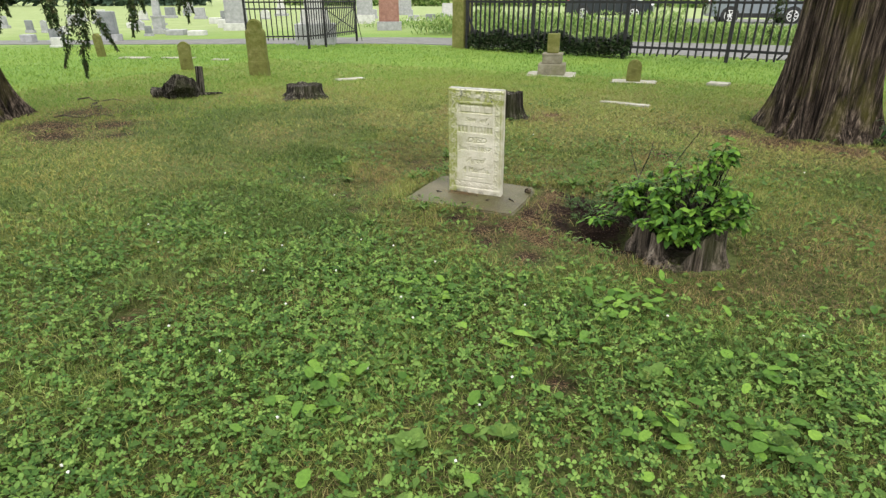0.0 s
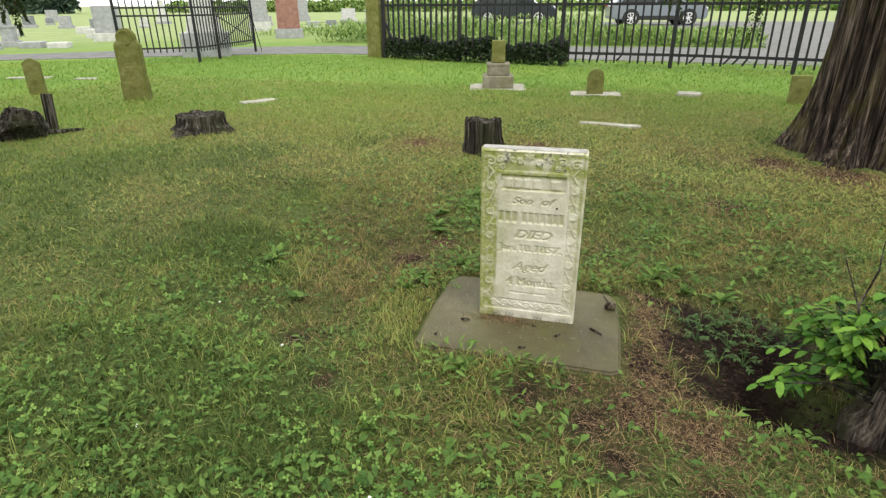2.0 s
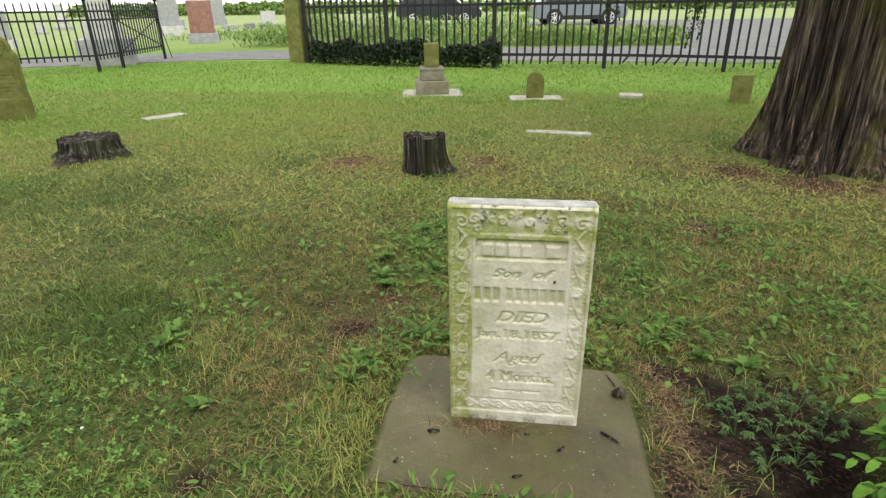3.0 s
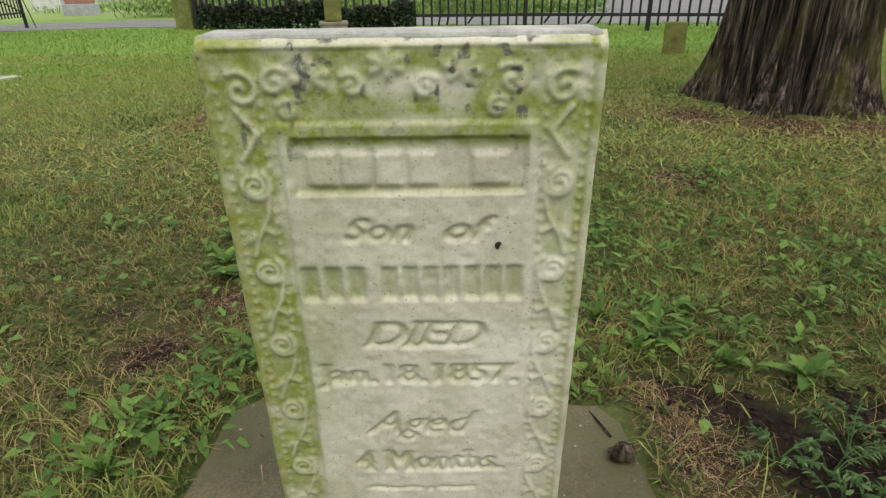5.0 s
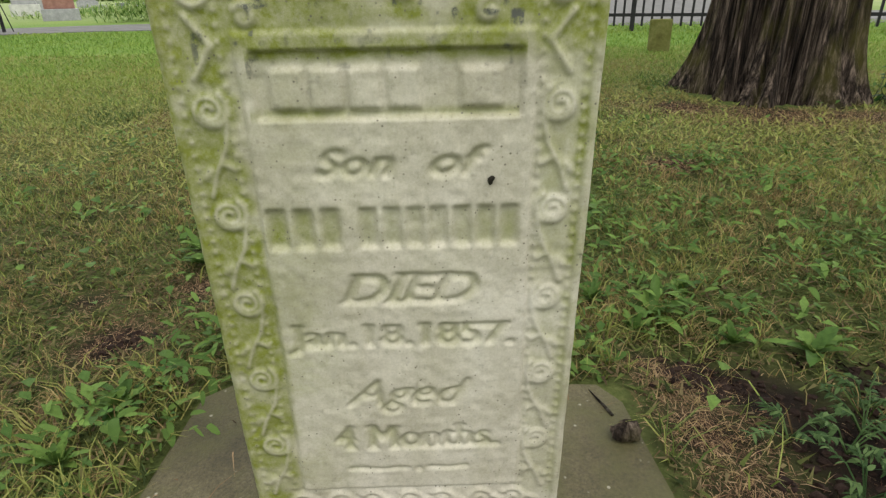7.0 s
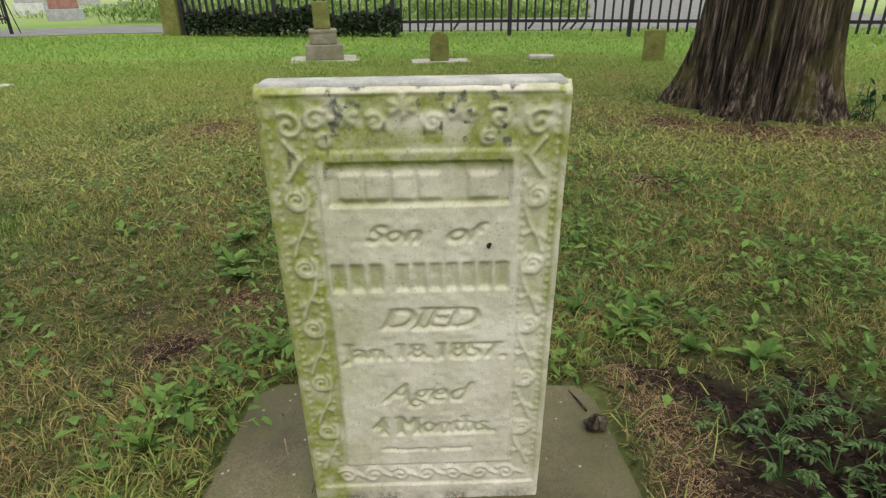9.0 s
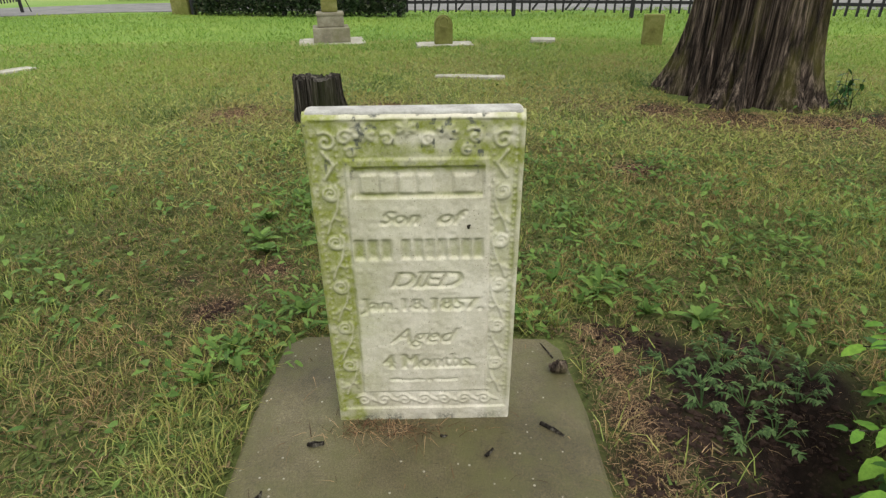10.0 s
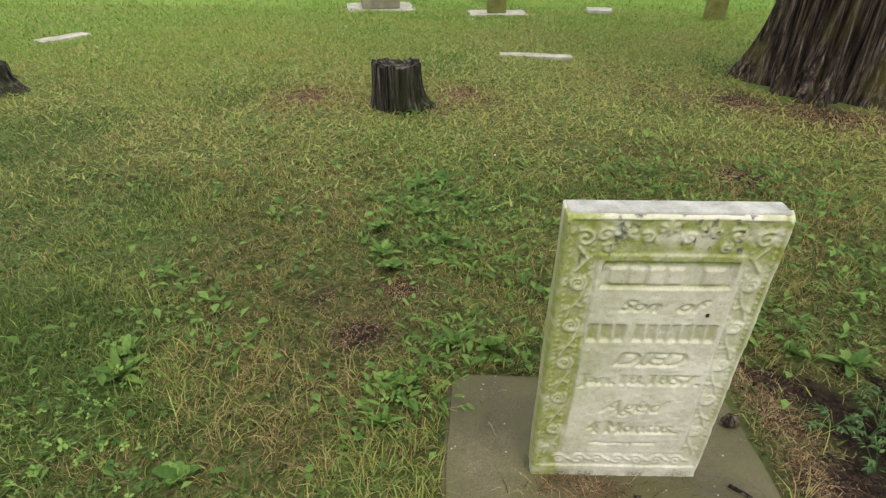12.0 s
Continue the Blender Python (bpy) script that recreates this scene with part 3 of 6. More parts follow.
def build_headstone():
    m = pose(-1.137, 2.932, 0.042, 2.5, 0, 1.2)
    st = thing("headstone", "white marble tablet headstone, algae-stained, with worn carved inscription", "headstone", m)
    marble = marble_material()
    sunk = -stone_relief()
    sunk[:, 0] = sunk[:, -1] = sunk[-1, :] = 0.018
    v = np.stack([GU, sunk, GV], -1).reshape(-1, 3)
    i = np.arange(NU * NV).reshape(NV, NU)
    f = np.stack([i[:-1, :-1], i[:-1, 1:], i[1:, 1:], i[1:, :-1]], -1).reshape(-1, 4)
    me = numeric_mesh("carved_face", v, f, marble, True)
    paint_mask(me, "algae", np.clip(stone_algae(GU, GV) * (1 - 0.45 * RAISED) + 0.75 * CUT * value_noise(GU, GV, 20, 15), 0, 1))
    specks = np.clip((value_noise(GU, GV, 170, 23) - 0.72) * 9, 0, 1) * np.clip((value_noise(GU, GV, 20, 24) - 0.42) * 5, 0, 1)
    crumbs = np.clip((value_noise(GU, GV, 260, 25) - 0.86) * 14, 0, 1) * 0.25
    foot = 0.75 * np.clip((0.024 - GV) / 0.014, 0, 1) * np.clip(2.6 * value_noise(GU, GV, 42, 26) - 0.6, 0, 1)
    paint_mask(me, "lichen", np.clip(specks * np.clip((GV - 0.46) / 0.06, 0, 1) + crumbs + foot, 0, 1))
    face = new("carved_face", me)
    face.parent = st
    tagged(face, "carved marble face with vine border and inscription")
    bm = boxed(-STONE_W / 2 + 0.001, STONE_W / 2 - 0.001, 0.0145, STONE_D, -0.012, STONE_H - 0.001, 0.005, segs=3)
    bmesh.ops.subdivide_edges(bm, edges=bm.edges[:], cuts=5, use_grid_fill=True)
    rough_up(bm, 0.0022, 28)
    body = part("body", bm, marble, st, smooth=True)
    co = np.zeros(len(body.data.vertices) * 3)
    body.data.vertices.foreach_get("co", co)
    co = co.reshape(-1, 3)
    paint_mask(body.data, "algae", 0.75 * np.clip(-co[:, 0] * 20, 0, 1) * np.clip((0.585 - co[:, 2]) / 0.02, 0, 1) + 0.03)
    paint_mask(body.data, "lichen", np.clip((co[:, 2] - 0.57) / 0.02, 0, 1) * 0.25)
    rim = bmesh.new()
    part("top_edge", box(rim, -STONE_W / 2 + 0.004, STONE_W / 2 - 0.004, 0.0075, STONE_D - 0.003, STONE_H - 0.02, STONE_H + 0.0015, 0.006, segs=4), TOP_STONE, st, "pale worn top edge")
    rim_me = st.children[-1].data
    paint_mask(rim_me, "algae", np.full(len(rim_me.vertices), 0.02))
    paint_mask(rim_me, "lichen", np.full(len(rim_me.vertices), 0.22))
    bug = bmesh.new()
    bmesh.ops.create_icosphere(bug, subdivisions=2, radius=1, matrix=Matrix.LocRotScale(Vector((0.079, -0.0005, 0.409)), Euler((0, 0.5, 0)), (0.0022, 0.002, 0.0042)))
    part("dark_chip", rough_up(bug, 0.002, 300), STUMP_BARK, st, "small black chip on the marble")


def build_slab():
    bm = bmesh.new()
    out = [(-1.462, 2.70), (-1.445, 2.684), (-1.1, 2.680), (-0.845, 2.682), (-0.822, 2.70), (-0.825, 2.95), (-0.842, 3.15), (-0.868, 3.19), (-1.15, 3.205), (-1.42, 3.205), (-1.462, 3.17), (-1.468, 2.95)]
    vs = [bm.verts.new((x, y, 0.042)) for x, y in out]
    f = bm.faces.new(vs)
    low = bmesh.ops.extrude_face_region(bm, geom=[f])
    for g in low["geom"]:
        if isinstance(g, bmesh.types.BMVert):
            g.co.z = -0.06
    bmesh.ops.recalc_face_normals(bm, faces=bm.faces[:])
    bmesh.ops.bevel(bm, geom=[e for e in bm.edges if e.verts[0].co.z > 0 and e.verts[1].co.z > 0], offset=0.008, segments=3, affect="EDGES")
    ob = new("concrete_base", mesh_of("concrete_base", rough_up(bm, 0.005, 12), CONCRETE))
    tagged(ob, "mossy concrete slab under the marble headstone", "slab")


build_headstone()
build_slab()


# ---- trees ----
def bark_trunk(rows, sides, seed, ridges=38, depth=0.016):
    """A fluted trunk with stringy strips; rows of (z, radius, x, y)."""
    bm = bmesh.new()
    rings = []
    for z, r, ox, oy in rows:
        ring = []
        for i in range(sides):
            a = 2 * math.pi * i / sides
            c = Vector((math.cos(a), math.sin(a), 0))
            lobes = 0.13 * math.exp(-max(z, 0) / 0.45) + 0.05
            w = 1 + lobes * math.sin(5 * a + seed + 0.25 * z) + 0.6 * lobes * math.sin(9 * a + 2.3 * seed)
            strip = 0.5 - 1.8 * abs(noise.noise(Vector((c.x * ridges * 0.13, c.y * ridges * 0.13, 0.30 * z + seed)))) - 0.7 * abs(noise.noise(Vector((c.x * ridges * 0.4, c.y * ridges * 0.4, 0.5 * z + seed))))
            strip = -strip
            furrow = 0.16 * max(0.0, noise.noise(Vector((c.x * 2.6, c.y * 2.6, 0.12 * z + seed * 5))) - 0.16)
            furrow += 0.05 * max(0.0, noise.noise(Vector((c.x * 6.0, c.y * 6.0, 0.20 * z + seed * 9))) - 0.15)
            ring.append(bm.verts.new((ox + c.x * (r * w + depth * 3.4 * strip - furrow), oy + c.y * (r * w + depth * 3.4 * strip - furrow), z)))
        rings.append(ring)
    for p, q in zip(rings, rings[1:]):
        for i in range(sides):
            bm.faces.new((p[i], p[(i + 1) % sides], q[(i + 1) % sides], q[i]))
    bm.faces.new(rings[-1])
    return bm


def cedar_sprays(origins, rng, length, count, size):
    """Drooping sprays of small scale leaves, as one lot of triangles: origins are the upper ends."""
    verts = []
    for ox, oy, oz in origins:
        sway = rng.uniform(-0.35, 0.35, 2)
        L = length * rng.uniform(0.7, 1.2)
        t = rng.rand(count) ** 0.8
        spread = 0.12 * L * np.sin(np.clip(t * 1.05 + 0.06, 0, 1) * math.pi)
        ang = rng.uniform(0, 2 * math.pi, count)
        p = np.stack([ox + sway[0] * L * t + spread * np.cos(ang) * rng.rand(count), oy + sway[1] * L * t + spread * np.sin(ang) * rng.rand(count), oz - L * t], -1)
        d = np.stack([np.cos(ang) * 0.6, np.sin(ang) * 0.6, -0.9 + 0.5 * rng.rand(count)], -1) * (size * rng.uniform(0.6, 1.4, (count, 1)))
        s = np.stack([-np.sin(ang), np.cos(ang), rng.uniform(-0.4, 0.4, count)], -1) * (size * 0.32)
        verts.append(np.stack([p - s, p + s, p + d], 1).reshape(-1, 3))
    v = np.concatenate(verts)
    return v, np.arange(len(v)).reshape(-1, 3)


CEDAR = foliage("cedar_foliage", [(0.018, 0.03, 0.010), (0.03, 0.055, 0.016), (0.045, 0.08, 0.022), (0.06, 0.06, 0.025)], 0.7)


def tree(x, y, r, flare, label, seed, lean, hanging):
    t = thing("tree", label, "tree", pose(x, y, 0))
    rows = []
    for i in range(46):
        z = -0.1 + 7.6 * (i / 45) ** 1.9
        zz = max(z, 0)
        rows.append((z, r * (1 + flare * math.exp(-zz / 0.24) - 0.03 * zz), lean[0] * zz, lean[1] * zz))
    part("trunk", bark_trunk(rows, 420, seed), BARK, t, smooth=True)
    rng = np.random.RandomState(int(seed * 10))
    limb_mesh = bmesh.new()
    tips = []
    for k in range(22):
        a, z0 = rng.uniform(0, 2 * math.pi), rng.uniform(2.6, 7.0)
        reach = rng.uniform(1.4, 3.4) * (1 - 0.07 * z0)
        c = Vector((lean[0] * z0, lean[1] * z0, z0))
        e = c + Vector((math.cos(a) * reach, math.sin(a) * reach, rng.uniform(-0.3, 0.4)))
        mid = (c + e) / 2 + Vector((0, 0, 0.25))
        bar(limb_mesh, c, mid, 0.055, 7, 0.035)
        bar(limb_mesh, mid, e, 0.035, 6, 0.012)
        for q in range(5):
            w = rng.uniform(0.35, 1.05)
            p = c.lerp(e, w) + Vector(rng.uniform(-0.35, 0.35, 3))
            tips.append((p.x, p.y, max(p.z, 2.3)))
    part("limbs", limb_mesh, BARK, t)
    v, f = cedar_sprays(tips, rng, 0.75, 110, 0.06)
    crown = new("crown", numeric_mesh("crown", v, f, CEDAR))
    crown.parent = t
    for hx, hy, hz, hl, hn in hanging:
        twig = bmesh.new()
        b0 = Vector((hx - x, hy - y, hz))
        bar(twig, b0 + Vector((0, 0, hl * 0.2)), b0 + Vector((0.04, 0.03, -hl * 0.7)), 0.006, 5, 0.002)
        bar(twig, b0 + Vector((0, 0, hl * 0.2)), Vector((b0.x * 0.1, b0.y * 0.1, 3.0)), 0.008, 5, 0.03)
        tw = part("hanging_branch", twig, BARK, t, "thin drooping branch")
        v, f = cedar_sprays([(b0.x + rng.uniform(-0.05, 0.05), b0.y + rng.uniform(-0.05, 0.05), b0.z - 0.12 * q * hl) for q in range(4)], rng, hl * 0.75, hn, 0.034)
        o = new("spray", numeric_mesh("spray", v, f, CEDAR))
        o.parent = tw
    return t


SPRAYS_B = [(-5.18, 3.56, 1.32, 0.84, 380), (-5.16, 4.06, 1.3, 0.5, 200), (-5.17, 4.67, 1.25, 0.40, 110), (-5.37, 3.0, 1.25, 0.36, 150), (-5.2, 3.27, 1.25, 0.45, 160)]
SPRAYS_A = [(0.5, 8.3, 1.3, 0.62, 110), (-0.35, 8.9, 1.3, 0.42, 70), (2.3, 6.6, 1.25, 0.6, 160)]
tree_a = tree(0.84, 5.92, 0.322, 0.38, "large cedar with fluted stringy brown bark", 1.0, (0.0, 0.0), SPRAYS_A)
tree_b = tree(-6.42, 3.05, 0.30, 0.55, "shaded cedar trunk with drooping green branches", 2.2, (-0.02, 0), SPRAYS_B)


# ---- stumps ----
def stump(x, y, r, h, label, seed, ragged=0.03, flare=0.25, gap=None, hollow=0.0, mat=None, root=None):
    """Cracked bark standing round a worn core; gap: the angles at which the bark is gone."""
    s = thing("tree_stump", label, "stump", pose(x, y, 0))
    sides = 110
    bm = bmesh.new()
    outer = []
    zs = [-0.10, -0.01, 0.03, 0.14 * h, 0.25 * h, 0.37 * h, 0.5 * h, 0.62 * h, 0.75 * h, 0.88 * h, h]
    for z in zs:
        ring = []
        for i in range(sides):
            a = 2 * math.pi * i / sides
            c = Vector((math.cos(a), math.sin(a), 0))
            crack = -0.10 * max(0.0, noise.noise(c * 5 + Vector((0, 0, seed + z * 0.4))) - 0.12) ** 0.5 if noise.noise(c * 5 + Vector((0, 0, seed + z * 0.4))) > 0.12 else 0.0
            w = r * (1 + flare * math.exp(-max(z, 0) / (0.3 * h)) * (1 + 0.9 * math.sin(4 * a + seed)) + 0.09 * noise.noise(c * 2.1 + Vector((seed, 0, z)))) + crack * r * 2.4 + 0.022 * (0.25 - abs(noise.noise(c * 11 + Vector((0, seed, z * 1.2)))))
            if root is not None:
                w += 0.75 * r * math.exp(-max(z, 0) / (0.22 * h)) * max(0.0, math.cos(a - root)) ** 5
            top = ragged * (noise.noise(c * 2.5 + Vector((seed, 4, 0))) + 0.7 * noise.noise(c * 9 + Vector((seed, 9, 0)))) if z == h else 0.0
            if gap and gap[0] < a < gap[1] and z > 0:
                top -= (z / h) * h * 0.9 * math.sin((a - gap[0]) / (gap[1] - gap[0]) * math.pi) ** 0.5
            ring.append(bm.verts.new((c.x * w, c.y * w, z + top)))
        outer.append(ring)
    inner = [bm.verts.new((v.co.x * 0.72, v.co.y * 0.72, v.co.z - 0.012 - hollow * 0.3)) for v in outer[-1]]
    core = [bm.verts.new((v.co.x * 0.5, v.co.y * 0.5, h - 0.02 - hollow)) for v in outer[-1]]
    rings = outer + [inner, core]
    for p, q in zip(rings, rings[1:]):
        for i in range(sides):
            bm.faces.new((p[i], p[(i + 1) % sides], q[(i + 1) % sides], q[i]))
    bm.faces.new(core)
    part("bark", bm, mat or STUMP_BARK, s)
    return s


stump(-1.82, 5.39, 0.132, 0.245, "dark weathered tree stump with cracked bark", 0.4, 0.02, 0.12, root=6.1)
stump(-4.42, 5.56, 0.205, 0.15, "low rotten dark stump in the grass", 1.7, 0.02, 0.45)
stump(-0.01, 2.66, 0.185, 0.12, "hollow split stump overgrown by a leafy sapling", 2.9, 0.05, 0.16, (4.3, 5.2), 0.09, GREY_BARK)


def build_log():
    t = thing("rotten_log", "black rotten log and upturned root in the grass", "log", pose(-5.70, 4.88, 0, 0, 0, 28))
    bm = bmesh.new()
    bmesh.ops.create_icosphere(bm, subdivisions=4, radius=1)
    for v in bm.verts:
        v.co = Vector((v.co.x * 0.17, v.co.y * 0.13, max(-0.03, v.co.z * 0.13 + 0.10)))
    part("root_mass", rough_up(rough_up(bm, 0.085, 8), 0.03, 24), STUMP_BARK, t)
    bm = bar(bmesh.new(), (-0.31, -0.02, 0.06), (-0.05, 0.0, 0.06), 0.055, 9, 0.06)
    bmesh.ops.subdivide_edges(bm, edges=bm.edges[:], cuts=3, use_grid_fill=True)
    part("log_end", rough_up(bm, 0.03, 9), STUMP_BARK, t)
    bm = bar(bmesh.new(), (0.1, 0.05, 0.03), (0.42, 0.2, 0.025), 0.03, 7, 0.012)
    part("branch", rough_up(bm, 0.01, 12), STUMP_BARK, t)
    p = new("wooden_stake", mesh_of("wooden_stake", rough_up(boxed(-0.038, 0.038, -0.03, 0.03, -0.05, 0.32, 0.005), 0.008, 14), STUMP_BARK))
    p.matrix_basis = pose(-5.77, 5.25, 0, 3, 4, 30)
    tagged(p, "short dark wooden stake beside the rotten log", "stake")


def fallen_stick(x, y, yaw, length, label):
    pts = [Vector((length * (k / 6 - 0.5), 0.05 * math.sin(k * 1.7 + x), 0.03 + 0.012 * math.cos(k * 2.1 + y))) for k in range(7)]
    ob = new("fallen_branch", mesh_of("fallen_branch", tube(bmesh.new(), pts, [0.009 - 0.001 * k for k in range(7)], 7), GREY_BARK, True))
    ob.matrix_basis = pose(x, y, 0, 0, 0, yaw)
    tagged(ob, label, "branch")


build_log()
fallen_stick(-6.2, 4.25, 12, 0.7, "grey fallen branch lying in dry grass")
fallen_stick(-5.9, 3.95, -25, 0.5, "thin fallen branch in the dry grass")
fallen_stick(-5.5, 3.55, 40, 0.55, "grey fallen branch near the shaded trunk")


# ---- other graves ----
def tablet_outline(w, h, top):
    if top == "arch":
        return [(-w / 2, -0.04), (w / 2, -0.04)] + [(w / 2 * math.cos(a), h - w / 2 + w / 2 * math.sin(a)) for a in [math.pi * i / 14 for i in range(15)]]
    if top == "shoulder":
        s = w * 0.36
        return [(-w / 2, -0.04), (w / 2, -0.04), (w / 2, h - w * 0.62), (w * 0.42, h - w * 0.52), (s, h - w * 0.5)] + [(s * math.cos(a), h - s * 1.1 + s * 1.1 * math.sin(a)) for a in [math.pi * i / 12 for i in range(1, 12)]] + [(-s, h - w * 0.5), (-w * 0.42, h - w * 0.52), (-w / 2, h - w * 0.62)]
    return [(-w / 2, -0.04), (w / 2, -0.04), (w / 2, h * 0.88), (w * 0.12, h), (-w * 0.12, h), (-w / 2, h * 0.88)]


def tablet(x, y, w, h, d, top, label, mat, yaw=0, lean=0, carved=False):
    t = thing("grave_tablet", label, "headstone", pose(x, y, 0, lean, 0, yaw))
    bm = prism(bmesh.new(), tablet_outline(w, h, top), -d / 2, d / 2)
    bmesh.ops.bevel(bm, geom=[e for e in bm.edges if abs(e.calc_face_angle(0)) > 0.6], offset=0.008, segments=2, affect="EDGES")
    part("body", bm, mat, t)
    if carved:
        ring = bmesh.new()
        pts = [(w * 0.25 * math.cos(k * math.pi / 10), h - w * 0.36 + w * 0.27 * math.sin(k * math.pi / 10)) for k in range(20)]
        tube(ring, [Vector((a, -d / 2, b)) for a, b in pts + pts[:1]], [0.009] * 21, 5)
        part("medallion", ring, mat, t, "carved round medallion")
        if top == "shoulder":
            part("plinth_band", boxed(-w / 2 - 0.006, w / 2 + 0.006, -d / 2 - 0.008, d / 2 + 0.008, -0.04, h * 0.27, 0.01), mat, t)
            for k in range(5):
                part("inscription_bar", boxed(-w * 0.28, w * 0.28, -d / 2 - 0.003, -d / 2 + 0.01, h * (0.36 + 0.05 * k), h * (0.375 + 0.05 * k), 0.002), mat, t)
    return t


tablet(-6.32, 6.9, 0.28, 0.80, 0.1, "shoulder", "tall lichen-yellow tablet headstone with rounded shoulders", LICHEN_STONE, 20, 0, True)
tablet(-7.93, 6.98, 0.19, 0.44, 0.07, "point", "small lichen-covered pointed headstone", LICHEN_STONE, 35)
tablet(-11.4, 7.95, 0.15, 0.44, 0.1, "point", "thin weathered yellowish marker post", LICHEN_STONE, 10, 4)
tablet(-1.13, 8.62, 0.19, 0.30, 0.09, "arch", "small round-topped lichen-covered headstone", LICHEN_STONE, 8, 0, True)
sq = thing("grave_marker", "plain square-topped mossy stone marker", "headstone", pose(1.0, 8.3, 0, -2, 0, -12))
part("body", rough_up(boxed(-0.1, 0.1, -0.035, 0.035, -0.04, 0.31, 0.01), 0.006, 14), LICHEN_STONE, sq)

ped = thing("pedestal_monument", "stepped stone monument with a broken square shaft", "monument", pose(-2.4, 8.98, 0.012, 0, 0, 12))
part("lower_step", rough_up(boxed(-0.2, 0.2, -0.2, 0.2, 0, 0.155, 0.012), 0.004, 9), BEIGE_STONE, ped)
part("upper_step", boxed(-0.145, 0.145, -0.145, 0.145, 0.155, 0.30, 0.014), BEIGE_STONE, ped)
part("cornice", boxed(-0.152, 0.152, -0.152, 0.152, 0.27, 0.305, 0.012), BEIGE_STONE, ped)
part("shaft", rough_up(boxed(-0.088, 0.088, -0.088, 0.088, 0.305, 0.58, 0.014), 0.006, 12), LICHEN_STONE, ped, "broken lichen-covered shaft")


def flat_marker(x, y, w, d, yaw, label, mat=None, h=0.02):
    bm = boxed(-w / 2, w / 2, -d / 2, d / 2, -0.05, h, 0.006)
    bmesh.ops.subdivide_edges(bm, edges=bm.edges[:], cuts=3, use_grid_fill=True)
    for v in bm.verts:
        n = Vector(noise.noise_vector(v.co * 9 + Vector((x, y, 0))))
        v.co += Vector((n.x * 0.02, n.y * 0.02, n.z * 0.004))
    ob = new("ground_marker", mesh_of("ground_marker", bm, mat or PALE_SLAB))
    ob.matrix_basis = pose(x, y, 0, 0, 0, yaw)
    tagged(ob, label, "grave marker")


flat_marker(-2.4, 8.98, 0.72, 0.62, 12, "pale concrete slab beneath the stepped monument", h=0.012)
flat_marker(-1.12, 8.64, 0.6, 0.34, 5, "pale broken slab beneath the small arched stone", h=0.012)
flat_marker(-0.04, 8.75, 0.26, 0.22, -10, "small pale square marker set in the lawn", h=0.04)
flat_marker(-0.92, 6.66, 0.54, 0.10, -6, "narrow pale slab sunk in the grass")
flat_marker(-4.84, 7.12, 0.42, 0.16, 62, "pale flat marker lying in the grass")
flat_marker(-10.5, 8.0, 0.55, 0.22, 22, "white flat marker in the lawn")
flat_marker(-9.7, 8.35, 0.65, 0.22, 22, "white flat marker in the lawn")
flat_marker(-8.7, 8.45, 0.3, 0.15, 22, "small white marker sunk in the lawn")


# ---- the fence ----
FENCE = [(-5.55, 12.95), (-3.8, 12.36), (-1.86, 12.07), (-0.03, 11.95), (1.72, 11.5), (3.5, 10.9), (5.2, 10.2), (6.9, 9.4)]
PICKET = mesh_of("picket", boxed(-0.0155, 0.0155, -0.0155, 0.0155, 0.22, 1.3), IRON)
FOOT = mesh_of("picket_foot", boxed(-0.015, 0.015, -0.015, 0.015, -0.15, 0.0), IRON)


def fence_panel(a, b, first, bent):
    d = Vector((b[0] - a[0], b[1] - a[1], 0))
    length = d.length
    f = thing("fence_panel", "black steel picket fence panel with double top rails" + (", some pickets bent" if bent else ""), "fence", pose(a[0], a[1], 0, 0, 0, math.degrees(math.atan2(d.y, d.x))), "cemetery fence")
    for x in (0.0, length) if first else (length,):
        bm = boxed(x - 0.032, x + 0.032, -0.032, 0.032, -0.05, 1.36, 0.004, segs=1)
        box(bm, x - 0.04, x + 0.04, -0.04, 0.04, 1.36, 1.385, 0.008, 0.3, segs=1)
        part("post", bm, IRON, f)
    for z in (0.22, 1.01, 1.21):
        part("rail", boxed(0.033, length - 0.033, -0.02, 0.02, z - 0.022, z + 0.022), IRON, f)
    for i in range(13):
        x = (i + 1) * length / 14
        o = new("picket", PICKET)
        o.parent = f
        o.matrix_basis = pose(x, 0, 0, 0, random.uniform(-0.3, 0.3), 0)
        e = new("picket_foot", FOOT)
        e.parent = o
        e.matrix_basis = pose(0, 0, 0.22, 0, random.choice((18, -6, 30, 38, 10)) if i in bent else random.uniform(-1, 1), 0)
    return f


BENT = {2: (3, 4, 7), 3: (2, 4, 6, 7, 8, 9), 4: (3, 8)}
for k in range(len(FENCE) - 1):
    fence_panel(FENCE[k], FENCE[k + 1], k == 0, BENT.get(k, ()))
gp = thing("gate_post", "square mossy yellow-grey stone gate post", "gate post", pose(-5.76, 13.1, 0, 0, 0, -10))
bm = boxed(-0.16, 0.16, -0.16, 0.16, -0.05, 1.9, 0.02)
bmesh.ops.subdivide_edges(bm, edges=bm.edges[:], cuts=4, use_grid_fill=True)
part("shaft", rough_up(bm, 0.014, 5), LICHEN_STONE, gp)
brace = bar(bmesh.new(), (0.17, 0.0, 0.75), (0.62, -0.18, 0.05), 0.025, 8)
part("brace", brace, IRON, gp, "slanting dark iron brace")


